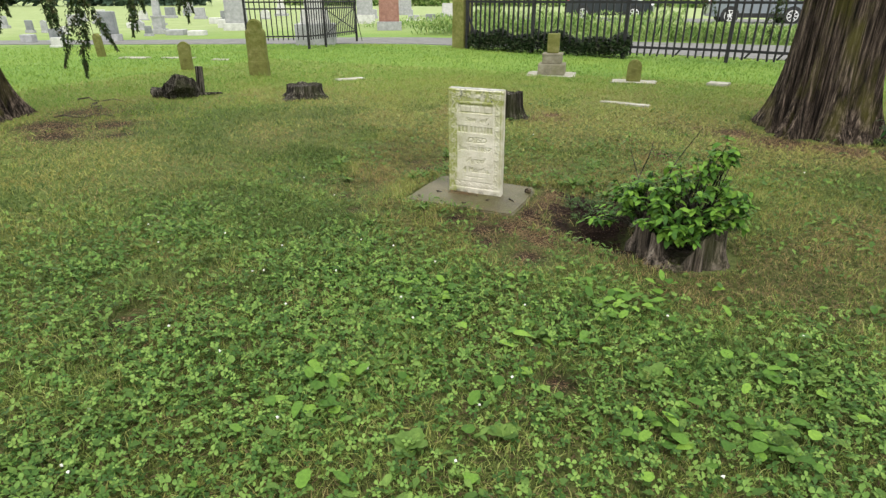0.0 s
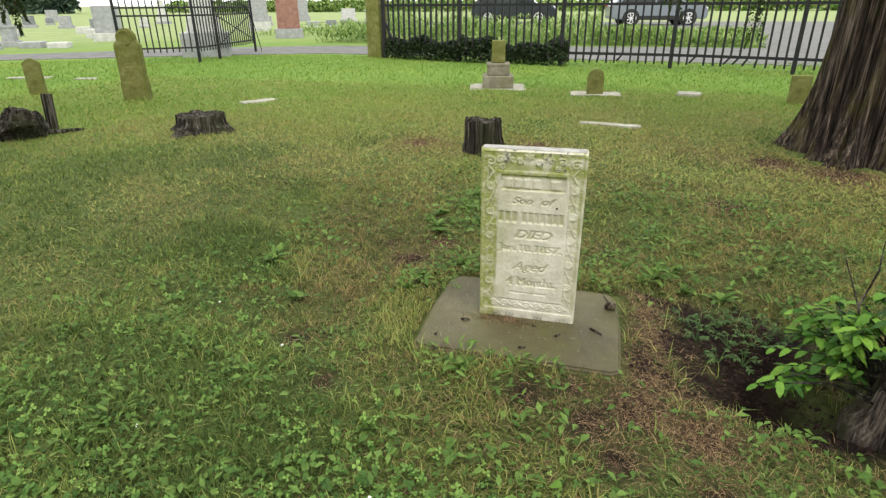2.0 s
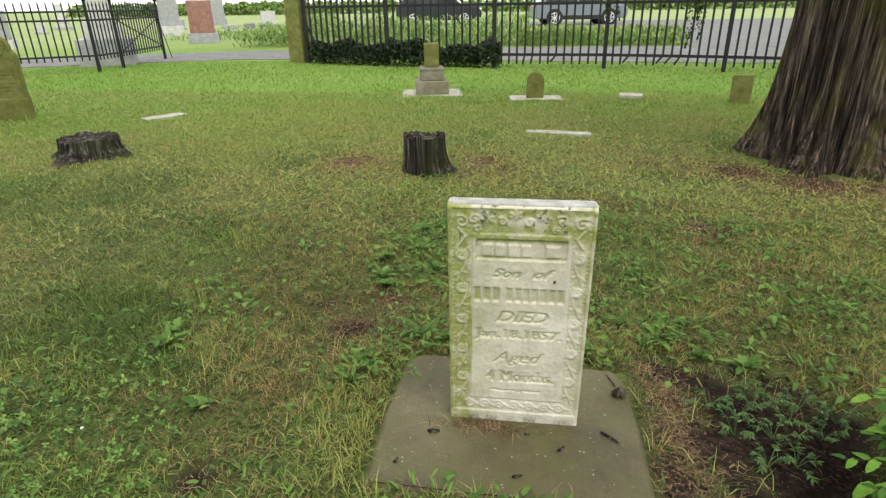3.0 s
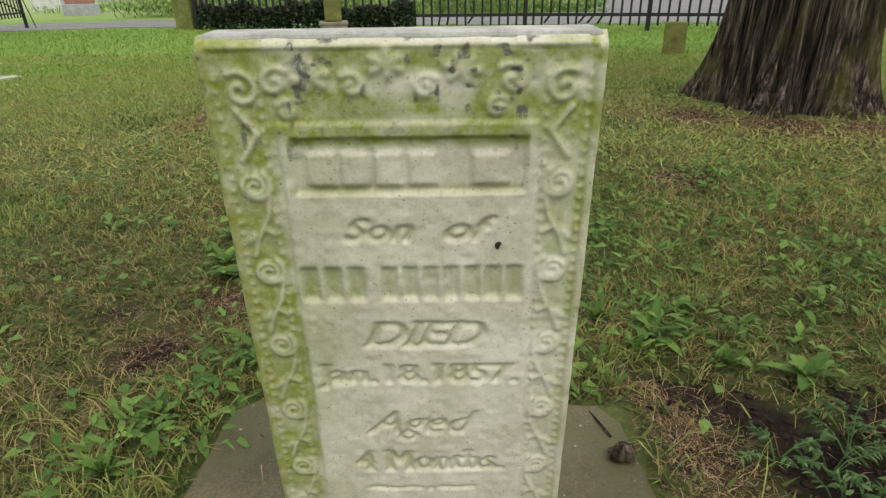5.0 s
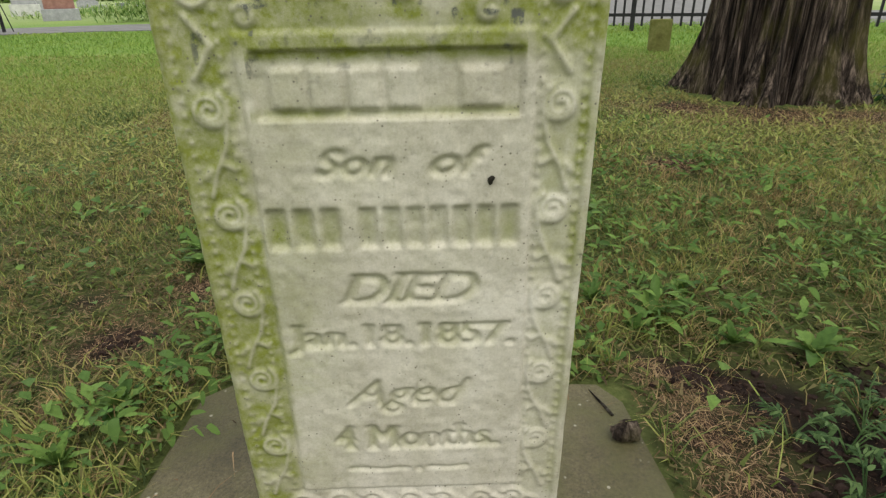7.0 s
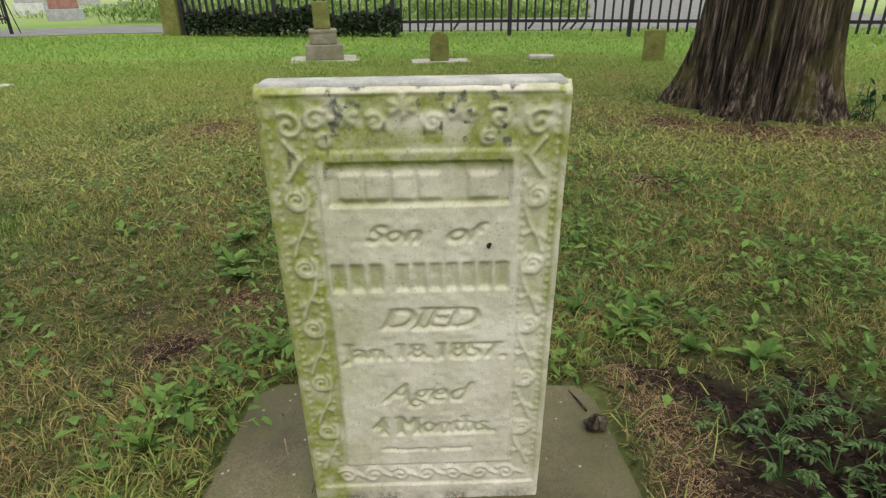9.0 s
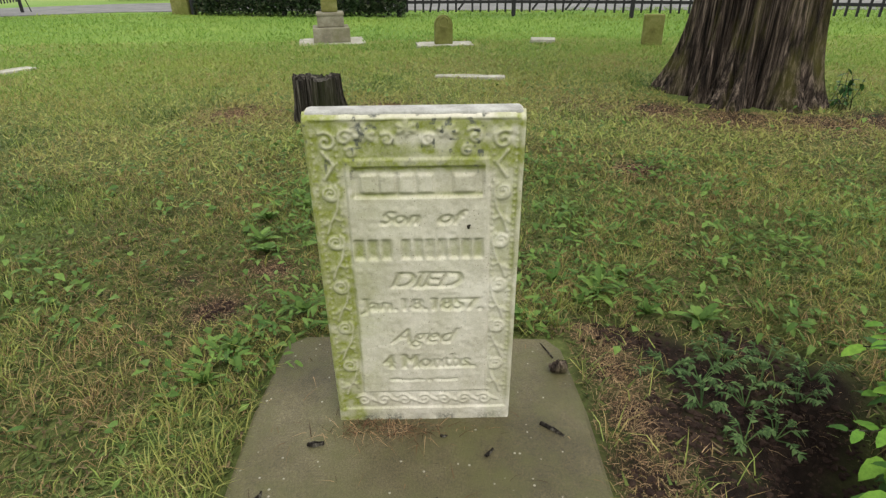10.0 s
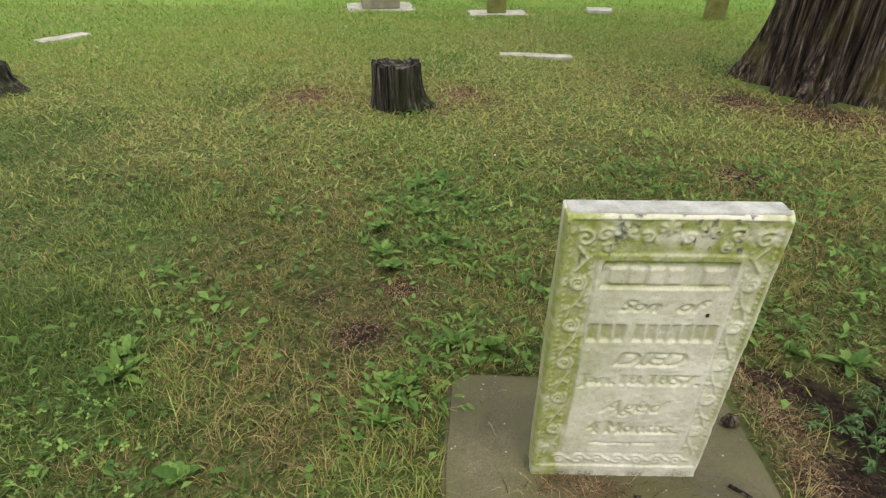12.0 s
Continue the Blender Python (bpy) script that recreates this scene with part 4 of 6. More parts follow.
def old_gate():
    """The wing of an old iron gate: a side panel, two posts and the leaf that stands open."""
    ends = [Vector((-9.9, 10.5, 0)), Vector((-8.78, 11.25, 0)), Vector((-8.86, 12.0, 0)), Vector((-9.2, 13.85, 0))]
    names = [("iron_gate_wing", "rusty black wrought iron fence panel beside the old gate", "fence"), ("iron_gate_wing", "narrow wrought iron panel between two gate posts", "fence"), ("iron_gate", "open wrought iron gate leaf with scrollwork", "gate")]
    for k in range(3):
        a, b = ends[k], ends[k + 1]
        d = b - a
        n = Vector((d.length, 0, 0)).length
        t = thing(names[k][0], names[k][1], names[k][2], pose(a.x, a.y, 0, 0, 0, math.degrees(math.atan2(d.y, d.x))))
        for x in ((0.0, n) if k == 0 else (n,)):
            bm = bar(bmesh.new(), (x, 0, -0.05), (x, 0, 1.16), 0.033, 8, 0.026)
            bmesh.ops.create_icosphere(bm, subdivisions=2, radius=0.045, matrix=pose(x, 0, 1.2))
            part("post", bm, IRON, t)
        for z in (0.28, 0.86, 1.0):
            part("rail", bar(bmesh.new(), (0.02, 0, z), (n - 0.02, 0, z), 0.018, 6), IRON, t)
        m = int(n / 0.115)
        for i in range(m):
            x = (i + 1) * n / (m + 1)
            bm = bar(bmesh.new(), (x, 0, 0.2), (x, 0, 1.1), 0.0125, 6)
            bar(bm, (x, 0, 1.1), (x, 0, 1.17), 0.014, 6, 0.001)
            part("picket", bm, IRON, t)
        if k == 2:
            for a0, b0 in (((0.03, 0.28), (n - 0.03, 0.86)), ((0.03, 0.86), (n - 0.03, 0.28))):
                part("cross_bar", bar(bmesh.new(), (a0[0], -0.015, a0[1]), (b0[0], -0.015, b0[1]), 0.011, 6), IRON, t)
            arch = bmesh.new()
            pts = [(n / 2 - n * 0.46 * math.cos(math.pi * i / 16), 0.72 + 0.4 * math.sin(math.pi * i / 16)) for i in range(17)]
            for p, q in zip(pts, pts[1:]):
                bar(arch, (p[0], -0.015, p[1]), (q[0], -0.015, q[1]), 0.012, 6)
            part("scroll", arch, IRON, t)
            part("stay", bar(bmesh.new(), (n, 0, 0.8), (n + 0.14, -0.1, -0.02), 0.009, 6), IRON, t)


old_gate()


# ---- stones across the lane ----
def monument(x, y, w, h, style, mat, base_mat, label, yaw=30):
    t = thing("monument", label, "headstone", pose(x, y, 0, 0, 0, yaw), "stones across the lane")
    d = min(0.35, max(0.12, w * 0.45))
    if style == "block":
        part("base", boxed(-w * 0.56, w * 0.56, -d * 0.8, d * 0.8, -0.04, h * 0.24, 0.015), base_mat, t)
        part("stone", boxed(-w * 0.46, w * 0.46, -d / 2, d / 2, h * 0.24, h, 0.02, 0.04), mat, t)
    elif style == "obelisk":
        part("base", boxed(-w * 0.6, w * 0.6, -w * 0.6, w * 0.6, -0.04, h * 0.16, 0.015), base_mat, t)
        part("die", boxed(-w * 0.42, w * 0.42, -w * 0.42, w * 0.42, h * 0.16, h * 0.5, 0.012), mat, t)
        part("cap", boxed(-w * 0.48, w * 0.48, -w * 0.48, w * 0.48, h * 0.5, h * 0.56, 0.015), mat, t)
        part("shaft", boxed(-w * 0.3, w * 0.3, -w * 0.3, w * 0.3, h * 0.56, h * 1.5, 0.01, 0.35), mat, t)
    elif style == "arch":
        part("base", boxed(-w * 0.56, w * 0.56, -d * 0.7, d * 0.7, -0.04, h * 0.15, 0.012), base_mat, t)
        part("stone", prism(bmesh.new(), [(a * 0.94, h * 0.15 + b * 0.85) if b > 0 else (a * 0.94, h * 0.15) for a, b in tablet_outline(w, h, "arch")], -d / 2, d / 2), mat, t)
    else:
        part("slab", boxed(-w / 2, w / 2, -d, d, -0.04, h, 0.02), mat, t)


monument(-11.58, 19.6, 0.8, 1.25, "block", RED_STONE, GREY_STONE, "red granite block headstone on a grey base")
monument(-16.6, 17.1, 0.8, 1.05, "block", GREY_STONE, PALE_STONE, "tall grey granite headstone on a pale base")
monument(-15.4, 11.1, 0.45, 0.76, "block", DARK_GRANITE, GREY_STONE, "dark grey headstone on a lighter base")
monument(-15.9, 9.95, 0.36, 0.36, "block", DARK_GRANITE, GREY_STONE, "squat dark grey headstone")
monument(-16.5, 13.2, 0.22, 0.3, "block", DARK_GRANITE, GREY_STONE, "small dark block headstone")
monument(-17.2, 14.2, 0.36, 1.0, "obelisk", GREY_STONE, GREY_STONE, "grey obelisk on a stepped base")
monument(-16.2, 14.0, 0.55, 0.16, "slab", GREY_STONE, GREY_STONE, "low grey ledger stone")
monument(-15.5, 14.2, 0.5, 0.14, "slab", PALE_STONE, GREY_STONE, "low pale ledger stone")
monument(-21.7, 12.7, 0.24, 0.4, "block", DARK_GRANITE, GREY_STONE, "small grey headstone in the far lawn")
monument(-21.3, 12.95, 0.18, 0.4, "arch", GREY_STONE, GREY_STONE, "narrow grey headstone in the far lawn")
monument(-16.9, 9.8, 0.3, 0.2, "slab", GREY_STONE, GREY_STONE, "low grey marker block")
monument(-14.6, 9.1, 0.26, 0.22, "block", PALE_STONE, PALE_STONE, "small white marker block")
monument(-9.55, 12.55, 0.95, 0.5, "slab", GREY_STONE, GREY_STONE, "broad grey plinth behind the iron gate")
monument(-22.0, 21.3, 0.5, 0.26, "slab", PALE_STONE, PALE_STONE, "low white headstone in the grass")
monument(-15.8, 24.5, 0.8, 1.6, "block", GREY_STONE, PALE_STONE, "tall grey granite monument on a pale base")
monument(-21.6, 38.7, 1.0, 1.5, "block", GREY_STONE, GREY_STONE, "grey granite monument far across the lane")
monument(-15.6, 28.9, 0.66, 0.27, "block", GREY_STONE, PALE_STONE, "low grey headstone on a pale base")
monument(-14.8, 29.3, 0.57, 0.33, "block", DARK_GRANITE, PALE_STONE, "low dark headstone on a pale base")
monument(-17.6, 37.5, 0.95, 0.8, "block", PALE_STONE, PALE_STONE, "wide pale headstone far across the lane")
monument(-13.4, 31.0, 0.5, 1.4, "obelisk", PALE_STONE, PALE_STONE, "pale marble shaft near the gate post")
monument(-36.5, 28.2, 0.42, 0.4, "block", DARK_GRANITE, GREY_STONE, "small dark headstone far off")
monument(-34.1, 30.5, 0.42, 0.4, "block", DARK_GRANITE, GREY_STONE, "small dark headstone far off")
monument(-21.7, 16.8, 0.53, 0.2, "slab", PALE_STONE, GREY_STONE, "low pale headstone in the grass")
monument(-25.5, 16.8, 0.5, 0.45, "block", GREY_STONE, GREY_STONE, "grey headstone in the far lawn")
monument(-19.9, 12.7, 0.28, 0.24, "arch", PALE_STONE, GREY_STONE, "small pale headstone in the grass")
monument(-28.0, 26.0, 0.6, 0.6, "block", GREY_STONE, GREY_STONE, "grey headstone in the far lawn")
monument(-24.5, 27.5, 0.5, 0.5, "arch", PALE_STONE, GREY_STONE, "pale rounded headstone in the far lawn")
monument(-30.5, 20.5, 0.5, 0.5, "block", GREY_STONE, GREY_STONE, "grey headstone in the far lawn")
monument(-27, 19, 0.5, 0.4, "block", GREY_STONE, GREY_STONE, "grey weathered block headstone in the far cemetery lawn")
monument(-29, 23, 0.45, 0.5, "arch", PALE_STONE, GREY_STONE, "pale weathered rounded headstone in the far cemetery lawn")
monument(-23, 19, 0.5, 0.35, "block", PALE_STONE, GREY_STONE, "pale weathered block headstone in the far cemetery lawn")
monument(-31, 26.5, 0.6, 0.6, "block", DARK_GRANITE, GREY_STONE, "dark weathered block headstone in the far cemetery lawn")
monument(-20, 15.6, 0.4, 0.35, "arch", GREY_STONE, GREY_STONE, "grey weathered rounded headstone in the far cemetery lawn")
monument(-26, 14.2, 0.4, 0.45, "block", GREY_STONE, GREY_STONE, "grey weathered block headstone in the far cemetery lawn")
monument(-33, 23.4, 0.5, 0.5, "block", PALE_STONE, GREY_STONE, "pale weathered block headstone in the far cemetery lawn")
monument(-24, 24, 0.6, 0.5, "block", DARK_GRANITE, GREY_STONE, "dark weathered block headstone in the far cemetery lawn")
monument(-18.6, 18.5, 0.5, 0.3, "slab", PALE_STONE, GREY_STONE, "pale weathered ledger stone in the far cemetery lawn")
monument(-40, 36, 0.8, 0.8, "block", GREY_STONE, GREY_STONE, "grey weathered block headstone in the far cemetery lawn")
monument(-28, 33, 0.7, 0.9, "obelisk", PALE_STONE, GREY_STONE, "pale weathered obelisk in the far cemetery lawn")
monument(-19.5, 31, 0.6, 0.5, "block", GREY_STONE, GREY_STONE, "grey weathered block headstone in the far cemetery lawn")
mon = thing("marble_monument", "pale marble monument with tapered block behind the gate", "monument", pose(-9.55, 12.55, 0.5, 0, 0, 30))
part("die", boxed(-0.36, 0.36, -0.12, 0.12, 0.0, 0.32, 0.02, 0.1), PALE_STONE, mon)
part("shaft", boxed(-0.24, 0.24, -0.1, 0.1, 0.32, 1.4, 0.02, 0.25), PALE_STONE, mon)


# ---- parked cars ----
def car(x, y, yaw, paint, label):
    c = thing("car", label, "car", pose(x, y, 0.016, 0, 0, yaw))
    side = [(-2.25, 0.42), (-2.2, 0.28), (2.15, 0.28), (2.25, 0.45), (2.2, 0.78), (1.95, 0.92), (1.2, 1.0), (0.55, 1.5), (-1.6, 1.55), (-2.1, 1.02), (-2.25, 0.9)]
    bm = prism(bmesh.new(), side, -0.88, 0.88)
    bmesh.ops.bevel(bm, geom=[e for e in bm.edges if abs(e.calc_face_angle(0)) > 0.5], offset=0.05, segments=3, affect="EDGES")
    body = part("body", bm, paint, c)
    for s in (-1, 1):
        for name, o in (("window", [(1.05, 1.0), (0.5, 1.42), (-0.2, 1.45), (-0.2, 1.0)]), ("window", [(-0.28, 1.0), (-0.28, 1.45), (-1.5, 1.45), (-1.85, 1.02)])):
            g = prism(bmesh.new(), o, s * 0.87, s * 0.888)
            part(name, g, CAR_GLASS, c)
        part("sill", boxed(-1.0, 1.0, s * 0.86 - 0.03, s * 0.86 + 0.035, 0.24, 0.44, 0.02), RUBBER, c, "black plastic sill")
        part("headlight", boxed(1.98, 2.2, s * 0.7 - 0.14, s * 0.7 + 0.14, 0.68, 0.8, 0.03), CHROME, c)
        part("tail_light", boxed(-2.26, -2.1, s * 0.72 - 0.1, s * 0.72 + 0.1, 0.8, 1.0, 0.03), TAIL, c)
        for wx in (-1.33, 1.33):
            arch = bmesh.new()
            bar(arch, (wx, s * 0.80, 0.34), (wx, s * 0.887, 0.34), 0.40, 28)
            part("wheel_arch", arch, RUBBER, c)
            w = bmesh.new()
            bar(w, (wx, s * 0.70, 0.325), (wx, s * 0.905, 0.325), 0.33, 28)
            wheel = part("wheel", w, RUBBER, c, "black tyre")
            r = bar(bmesh.new(), (wx, s * 0.80, 0.325), (wx, s * 0.91, 0.325), 0.06, 12)
            for k in range(7):
                a = k * 2 * math.pi / 7
                bar(r, (wx, s * 0.912, 0.325), (wx + 0.22 * math.cos(a), s * 0.912, 0.325 + 0.22 * math.sin(a)), 0.024, 6)
            for k in range(24):
                a, b = k * math.pi / 12, (k + 1) * math.pi / 12
                bar(r, (wx + 0.23 * math.cos(a), s * 0.912, 0.325 + 0.23 * math.sin(a)), (wx + 0.23 * math.cos(b), s * 0.912, 0.325 + 0.23 * math.sin(b)), 0.018, 5)
            part("rim", r, CHROME, wheel, "silver alloy rim")
    return c


def paint_material(name, colour):
    m, n, l, b = material(name, 0.28, 0.6)
    l.new(ramp_of(n, l, noise_of(n, l, coords(n, l), 3, 3), [(0.3, tuple(c * 0.92 for c in colour)), (0.7, colour)]), b.inputs["Base Color"])
    b.inputs["Coat Weight"].default_value = 0.6
    return m


SILVER, DARK_PAINT = paint_material("silver_paint", (0.20, 0.225, 0.26)), paint_material("dark_paint", (0.03, 0.035, 0.045))
RUBBER = weathered("black_rubber", (0.012, 0.012, 0.012), (0.02, 0.02, 0.02), (0.03, 0.03, 0.03), 8, 0.7, 0.1)
CHROME = weathered("alloy", (0.5, 0.5, 0.5), (0.62, 0.62, 0.62), (0.7, 0.7, 0.7), 8, 0.3, 0.05)
TAIL = weathered("red_plastic", (0.25, 0.01, 0.01), (0.35, 0.015, 0.015), (0.4, 0.02, 0.02), 8, 0.2, 0.02)
CAR_GLASS = weathered("tinted_glass", (0.015, 0.018, 0.02), (0.02, 0.024, 0.026), (0.03, 0.033, 0.035), 4, 0.08, 0.0)
car(0.72, 33.0, 12, SILVER, "silver estate car parked on the drive")
car(-6.4, 34.5, 4, DARK_PAINT, "dark car parked beyond the tall weeds")


# ---- foliage in lots ----
RNG = np.random.RandomState(7)


def grass_blades(x, y, height, width, lean):
    """Bent blades: five corners and three triangles each."""
    n = len(x)
    a, b = RNG.uniform(0, 2 * math.pi, n), RNG.uniform(0, 2 * math.pi, n)
    h, w = height * RNG.uniform(0.55, 1.35, n), width * RNG.uniform(0.7, 1.3, n)
    bend = lean * RNG.uniform(0.2, 1.3, n) * h
    z0 = ground_height(x, y) - 0.004
    sx, sy, dx, dy = np.cos(a) * w / 2, np.sin(a) * w / 2, np.cos(b) * bend, np.sin(b) * bend
    v = np.empty((n, 5, 3))
    v[:, 0] = np.stack([x - sx, y - sy, z0], -1)
    v[:, 1] = np.stack([x + sx, y + sy, z0], -1)
    v[:, 2] = np.stack([x - sx * 0.8 + dx * 0.35, y - sy * 0.8 + dy * 0.35, z0 + h * 0.6], -1)
    v[:, 3] = np.stack([x + sx * 0.8 + dx * 0.35, y + sy * 0.8 + dy * 0.35, z0 + h * 0.6], -1)
    v[:, 4] = np.stack([x + dx, y + dy, z0 + h * np.clip(1.15 - 0.4 * bend / h, 0.3, 1)], -1)
    i = np.arange(n)[:, None] * 5
    f = np.concatenate([i + np.array([[0, 1, 3]]), i + np.array([[0, 3, 2]]), i + np.array([[2, 3, 4]])])
    return v.reshape(-1, 3), f


def stuff(name, v, f, mat, label, category):
    ob = new(name, numeric_mesh(name, v, f, mat))
    return tagged(ob, label, category, kind="stuff")


STRAW = [(-1.60, 3.50, 0.11), (-1.66, 3.64, 0.08), (-1.08, 2.56, 0.09), (-0.90, 2.48, 0.11), (-0.80, 2.38, 0.10), (-0.60, 2.28, 0.09), (-1.67, 2.47, 0.06), (-0.95, 2.62, 0.05), (-1.87, 2.67, 0.07), (-1.72, 3.4, 0.12), (-1.62, 3.6, 0.10), (-1.46, 5.55, 0.2), (-2.3, 5.5, 0.2), (0.42, 2.6, 0.16), (0.5, 2.38, 0.13), (0.22, 2.36, 0.12), (-1.85, 3.55, 0.10), (-1.78, 3.2, 0.10), (-0.76, 2.56, 0.13), (-0.74, 2.68, 0.09), (-0.73, 2.93, 0.08), (-0.75, 3.1, 0.08), (-0.72, 3.2, 0.08), (-0.86, 2.6, 0.08), (-0.60, 2.47, 0.12), (-0.71, 2.82, 0.07), (-0.74, 3.02, 0.06), (-0.5, 2.55, 0.12), (-1.71, 3.38, 0.11), (-1.59, 3.6, 0.09), (-0.28, 4.45, 0.07), (-2.37, 5.55, 0.2), (-1.46, 5.62, 0.18), (0.55, 5.25, 0.28), (1.0, 5.1, 0.30), (1.45, 5.05, 0.35), (0.2, 5.5, 0.22), (-0.2, 5.7, 0.25), (-5.4, 3.15, 0.4), (-4.95, 3.0, 0.35), (-5.0, 3.55, 0.35), (-5.75, 3.8, 0.4), (-5.5, 4.1, 0.35), (-1.72, 1.13, 0.07), (-0.23, 1.43, 0.06)]
DRY = [(-1.92, 3.25, 0.2), (-2.0, 3.6, 0.2), (-1.6, 3.5, 0.15), (0.5, 5.45, 0.45), (1.0, 5.1, 0.5), (1.6, 5.0, 0.5), (0.1, 5.6, 0.4), (-1.93, 3.09, 0.16), (-2.14, 2.84, 0.12), (-1.0, 2.45, 0.25), (-0.75, 2.3, 0.25), (-3.0, 4.5, 0.4), (-2.4, 5.2, 0.4), (-0.9, 5.0, 0.4), (1.3, 4.7, 0.6), (-3.9, 5.2, 0.5), (-1.87, 2.97, 0.17), (-1.93, 3.2, 0.18), (-2.05, 3.5, 0.2), (-2.2, 3.8, 0.25), (-1.75, 2.75, 0.12), (0.9, 4.9, 0.5), (0.45, 2.5, 0.35), (-1.75, 3.75, 0.2), (0.6, 4.6, 0.4), (-0.4, 3.5, 0.2), (0.1, 4.9, 0.4), (-2.37, 5.5, 0.35), (-1.5, 5.5, 0.35), (0.05, 2.35, 0.3), (-1.7, 3.45, 0.25), (-1.93, 4.25, 0.35), (-0.1, 5.8, 0.6), (0.5, 5.0, 0.6), (-4.8, 2.82, 0.9), (-3.3, 2.7, 0.5), (-0.58, 2.36, 0.22), (0.5, 2.75, 0.35), (-0.9, 3.7, 0.3), (-0.3, 4.2, 0.4), (-2.6, 4.7, 0.5), (0.9, 3.2, 0.5), (-4.6, 5.6, 0.5), (-3.2, 3.6, 0.5)]


def clear_of_things(x, y):
    ok = ~((x > -1.475) & (x < -0.815) & (y > 2.675) & (y < 3.21))
    for px, py, r in [(-1.82, 5.39, 0.15), (-4.42, 5.56, 0.21), (0.05, 2.66, 0.2), (0.82, 5.92, 0.46), (-6.35, 3.05, 0.36), (-0.35, 2.80, 0.13)]:
        ok &= (x - px) ** 2 + (y - py) ** 2 > r * r
    for px, py, rx, ry in [(-2.4, 8.98, 0.36, 0.3), (-1.12, 8.64, 0.3, 0.16), (-0.04, 8.75, 0.13, 0.1), (-0.92, 6.66, 0.26, 0.04), (-4.84, 7.12, 0.12, 0.16)]:
        ok &= ~((np.abs(x - px) < rx) & (np.abs(y - py) < ry))
    return ok

# Spots where darker grass colour carries shade and lens falloff, chiefly at left.
SHADE_SPOTS = [(-4.3, 3.6, 0.9), (-3.6, 4.6, 0.5), (-5.2, 4.3, 0.7), (-2.7, 3.5, 0.35), (-2.15, 2.55, 0.3), (-1.75, 2.45, 0.22), (-2.45, 3.3, 0.3), (-2.9, 3.9, 0.4), (-3.4, 3.2, 0.5), (-1.65, 2.75, 0.12), (-3.6, 4.4, 0.5), (-3.9, 3.4, 0.5), (0.7, 3.9, 0.3), (0.2, 3.3, 0.25), (-2.5, 2.5, 0.45), (-2.8, 2.9, 0.45), (-2.4, 2.0, 0.5), (-3.2, 2.2, 0.6), (-2.0, 2.45, 0.35), (-2.3, 2.75, 0.32), (-2.36, 3.08, 0.3), (-2.9, 3.5, 0.45), (-1.62, 2.9, 0.12), (-2.6, 3.9, 0.3), (-1.5, 4.0, 0.3), (-0.6, 2.3, 0.3), (-2.7, 2.2, 0.6), (-2.2, 1.8, 0.6), (-3.1, 2.9, 0.6), (-2.55, 3.1, 0.3), (-1.75, 2.2, 0.4), (-2.9, 1.4, 0.7), (-4.3, 4.3, 0.7), (-3.6, 1.9, 0.8), (0.3, 3.7, 0.5), (-0.6, 4.0, 0.35), (1.2, 4.2, 0.5), (-4.6, 1.6, 0.9)]


def inside_near(x, y):
    """One well inside the close-grown part of the lawn, falling to nothing at its uneven edge."""
    wave = 0.7 * (value_noise(x, y, 0.9, 71) - 0.5) + 0.5 * (value_noise(x, y, 4.0, 72) - 0.5)
    edge = np.minimum(np.minimum(x + 3.5, 1.95 - x), np.minimum(y + 0.15, 4.95 - y)) + wave
    return np.clip(edge / 1.1, 0, 1)


def scatter(x0, x1, y0, y1, per_m2):
    n = int((x1 - x0) * (y1 - y0) * per_m2)
    return RNG.uniform(x0, x1, n), RNG.uniform(y0, y1, n)


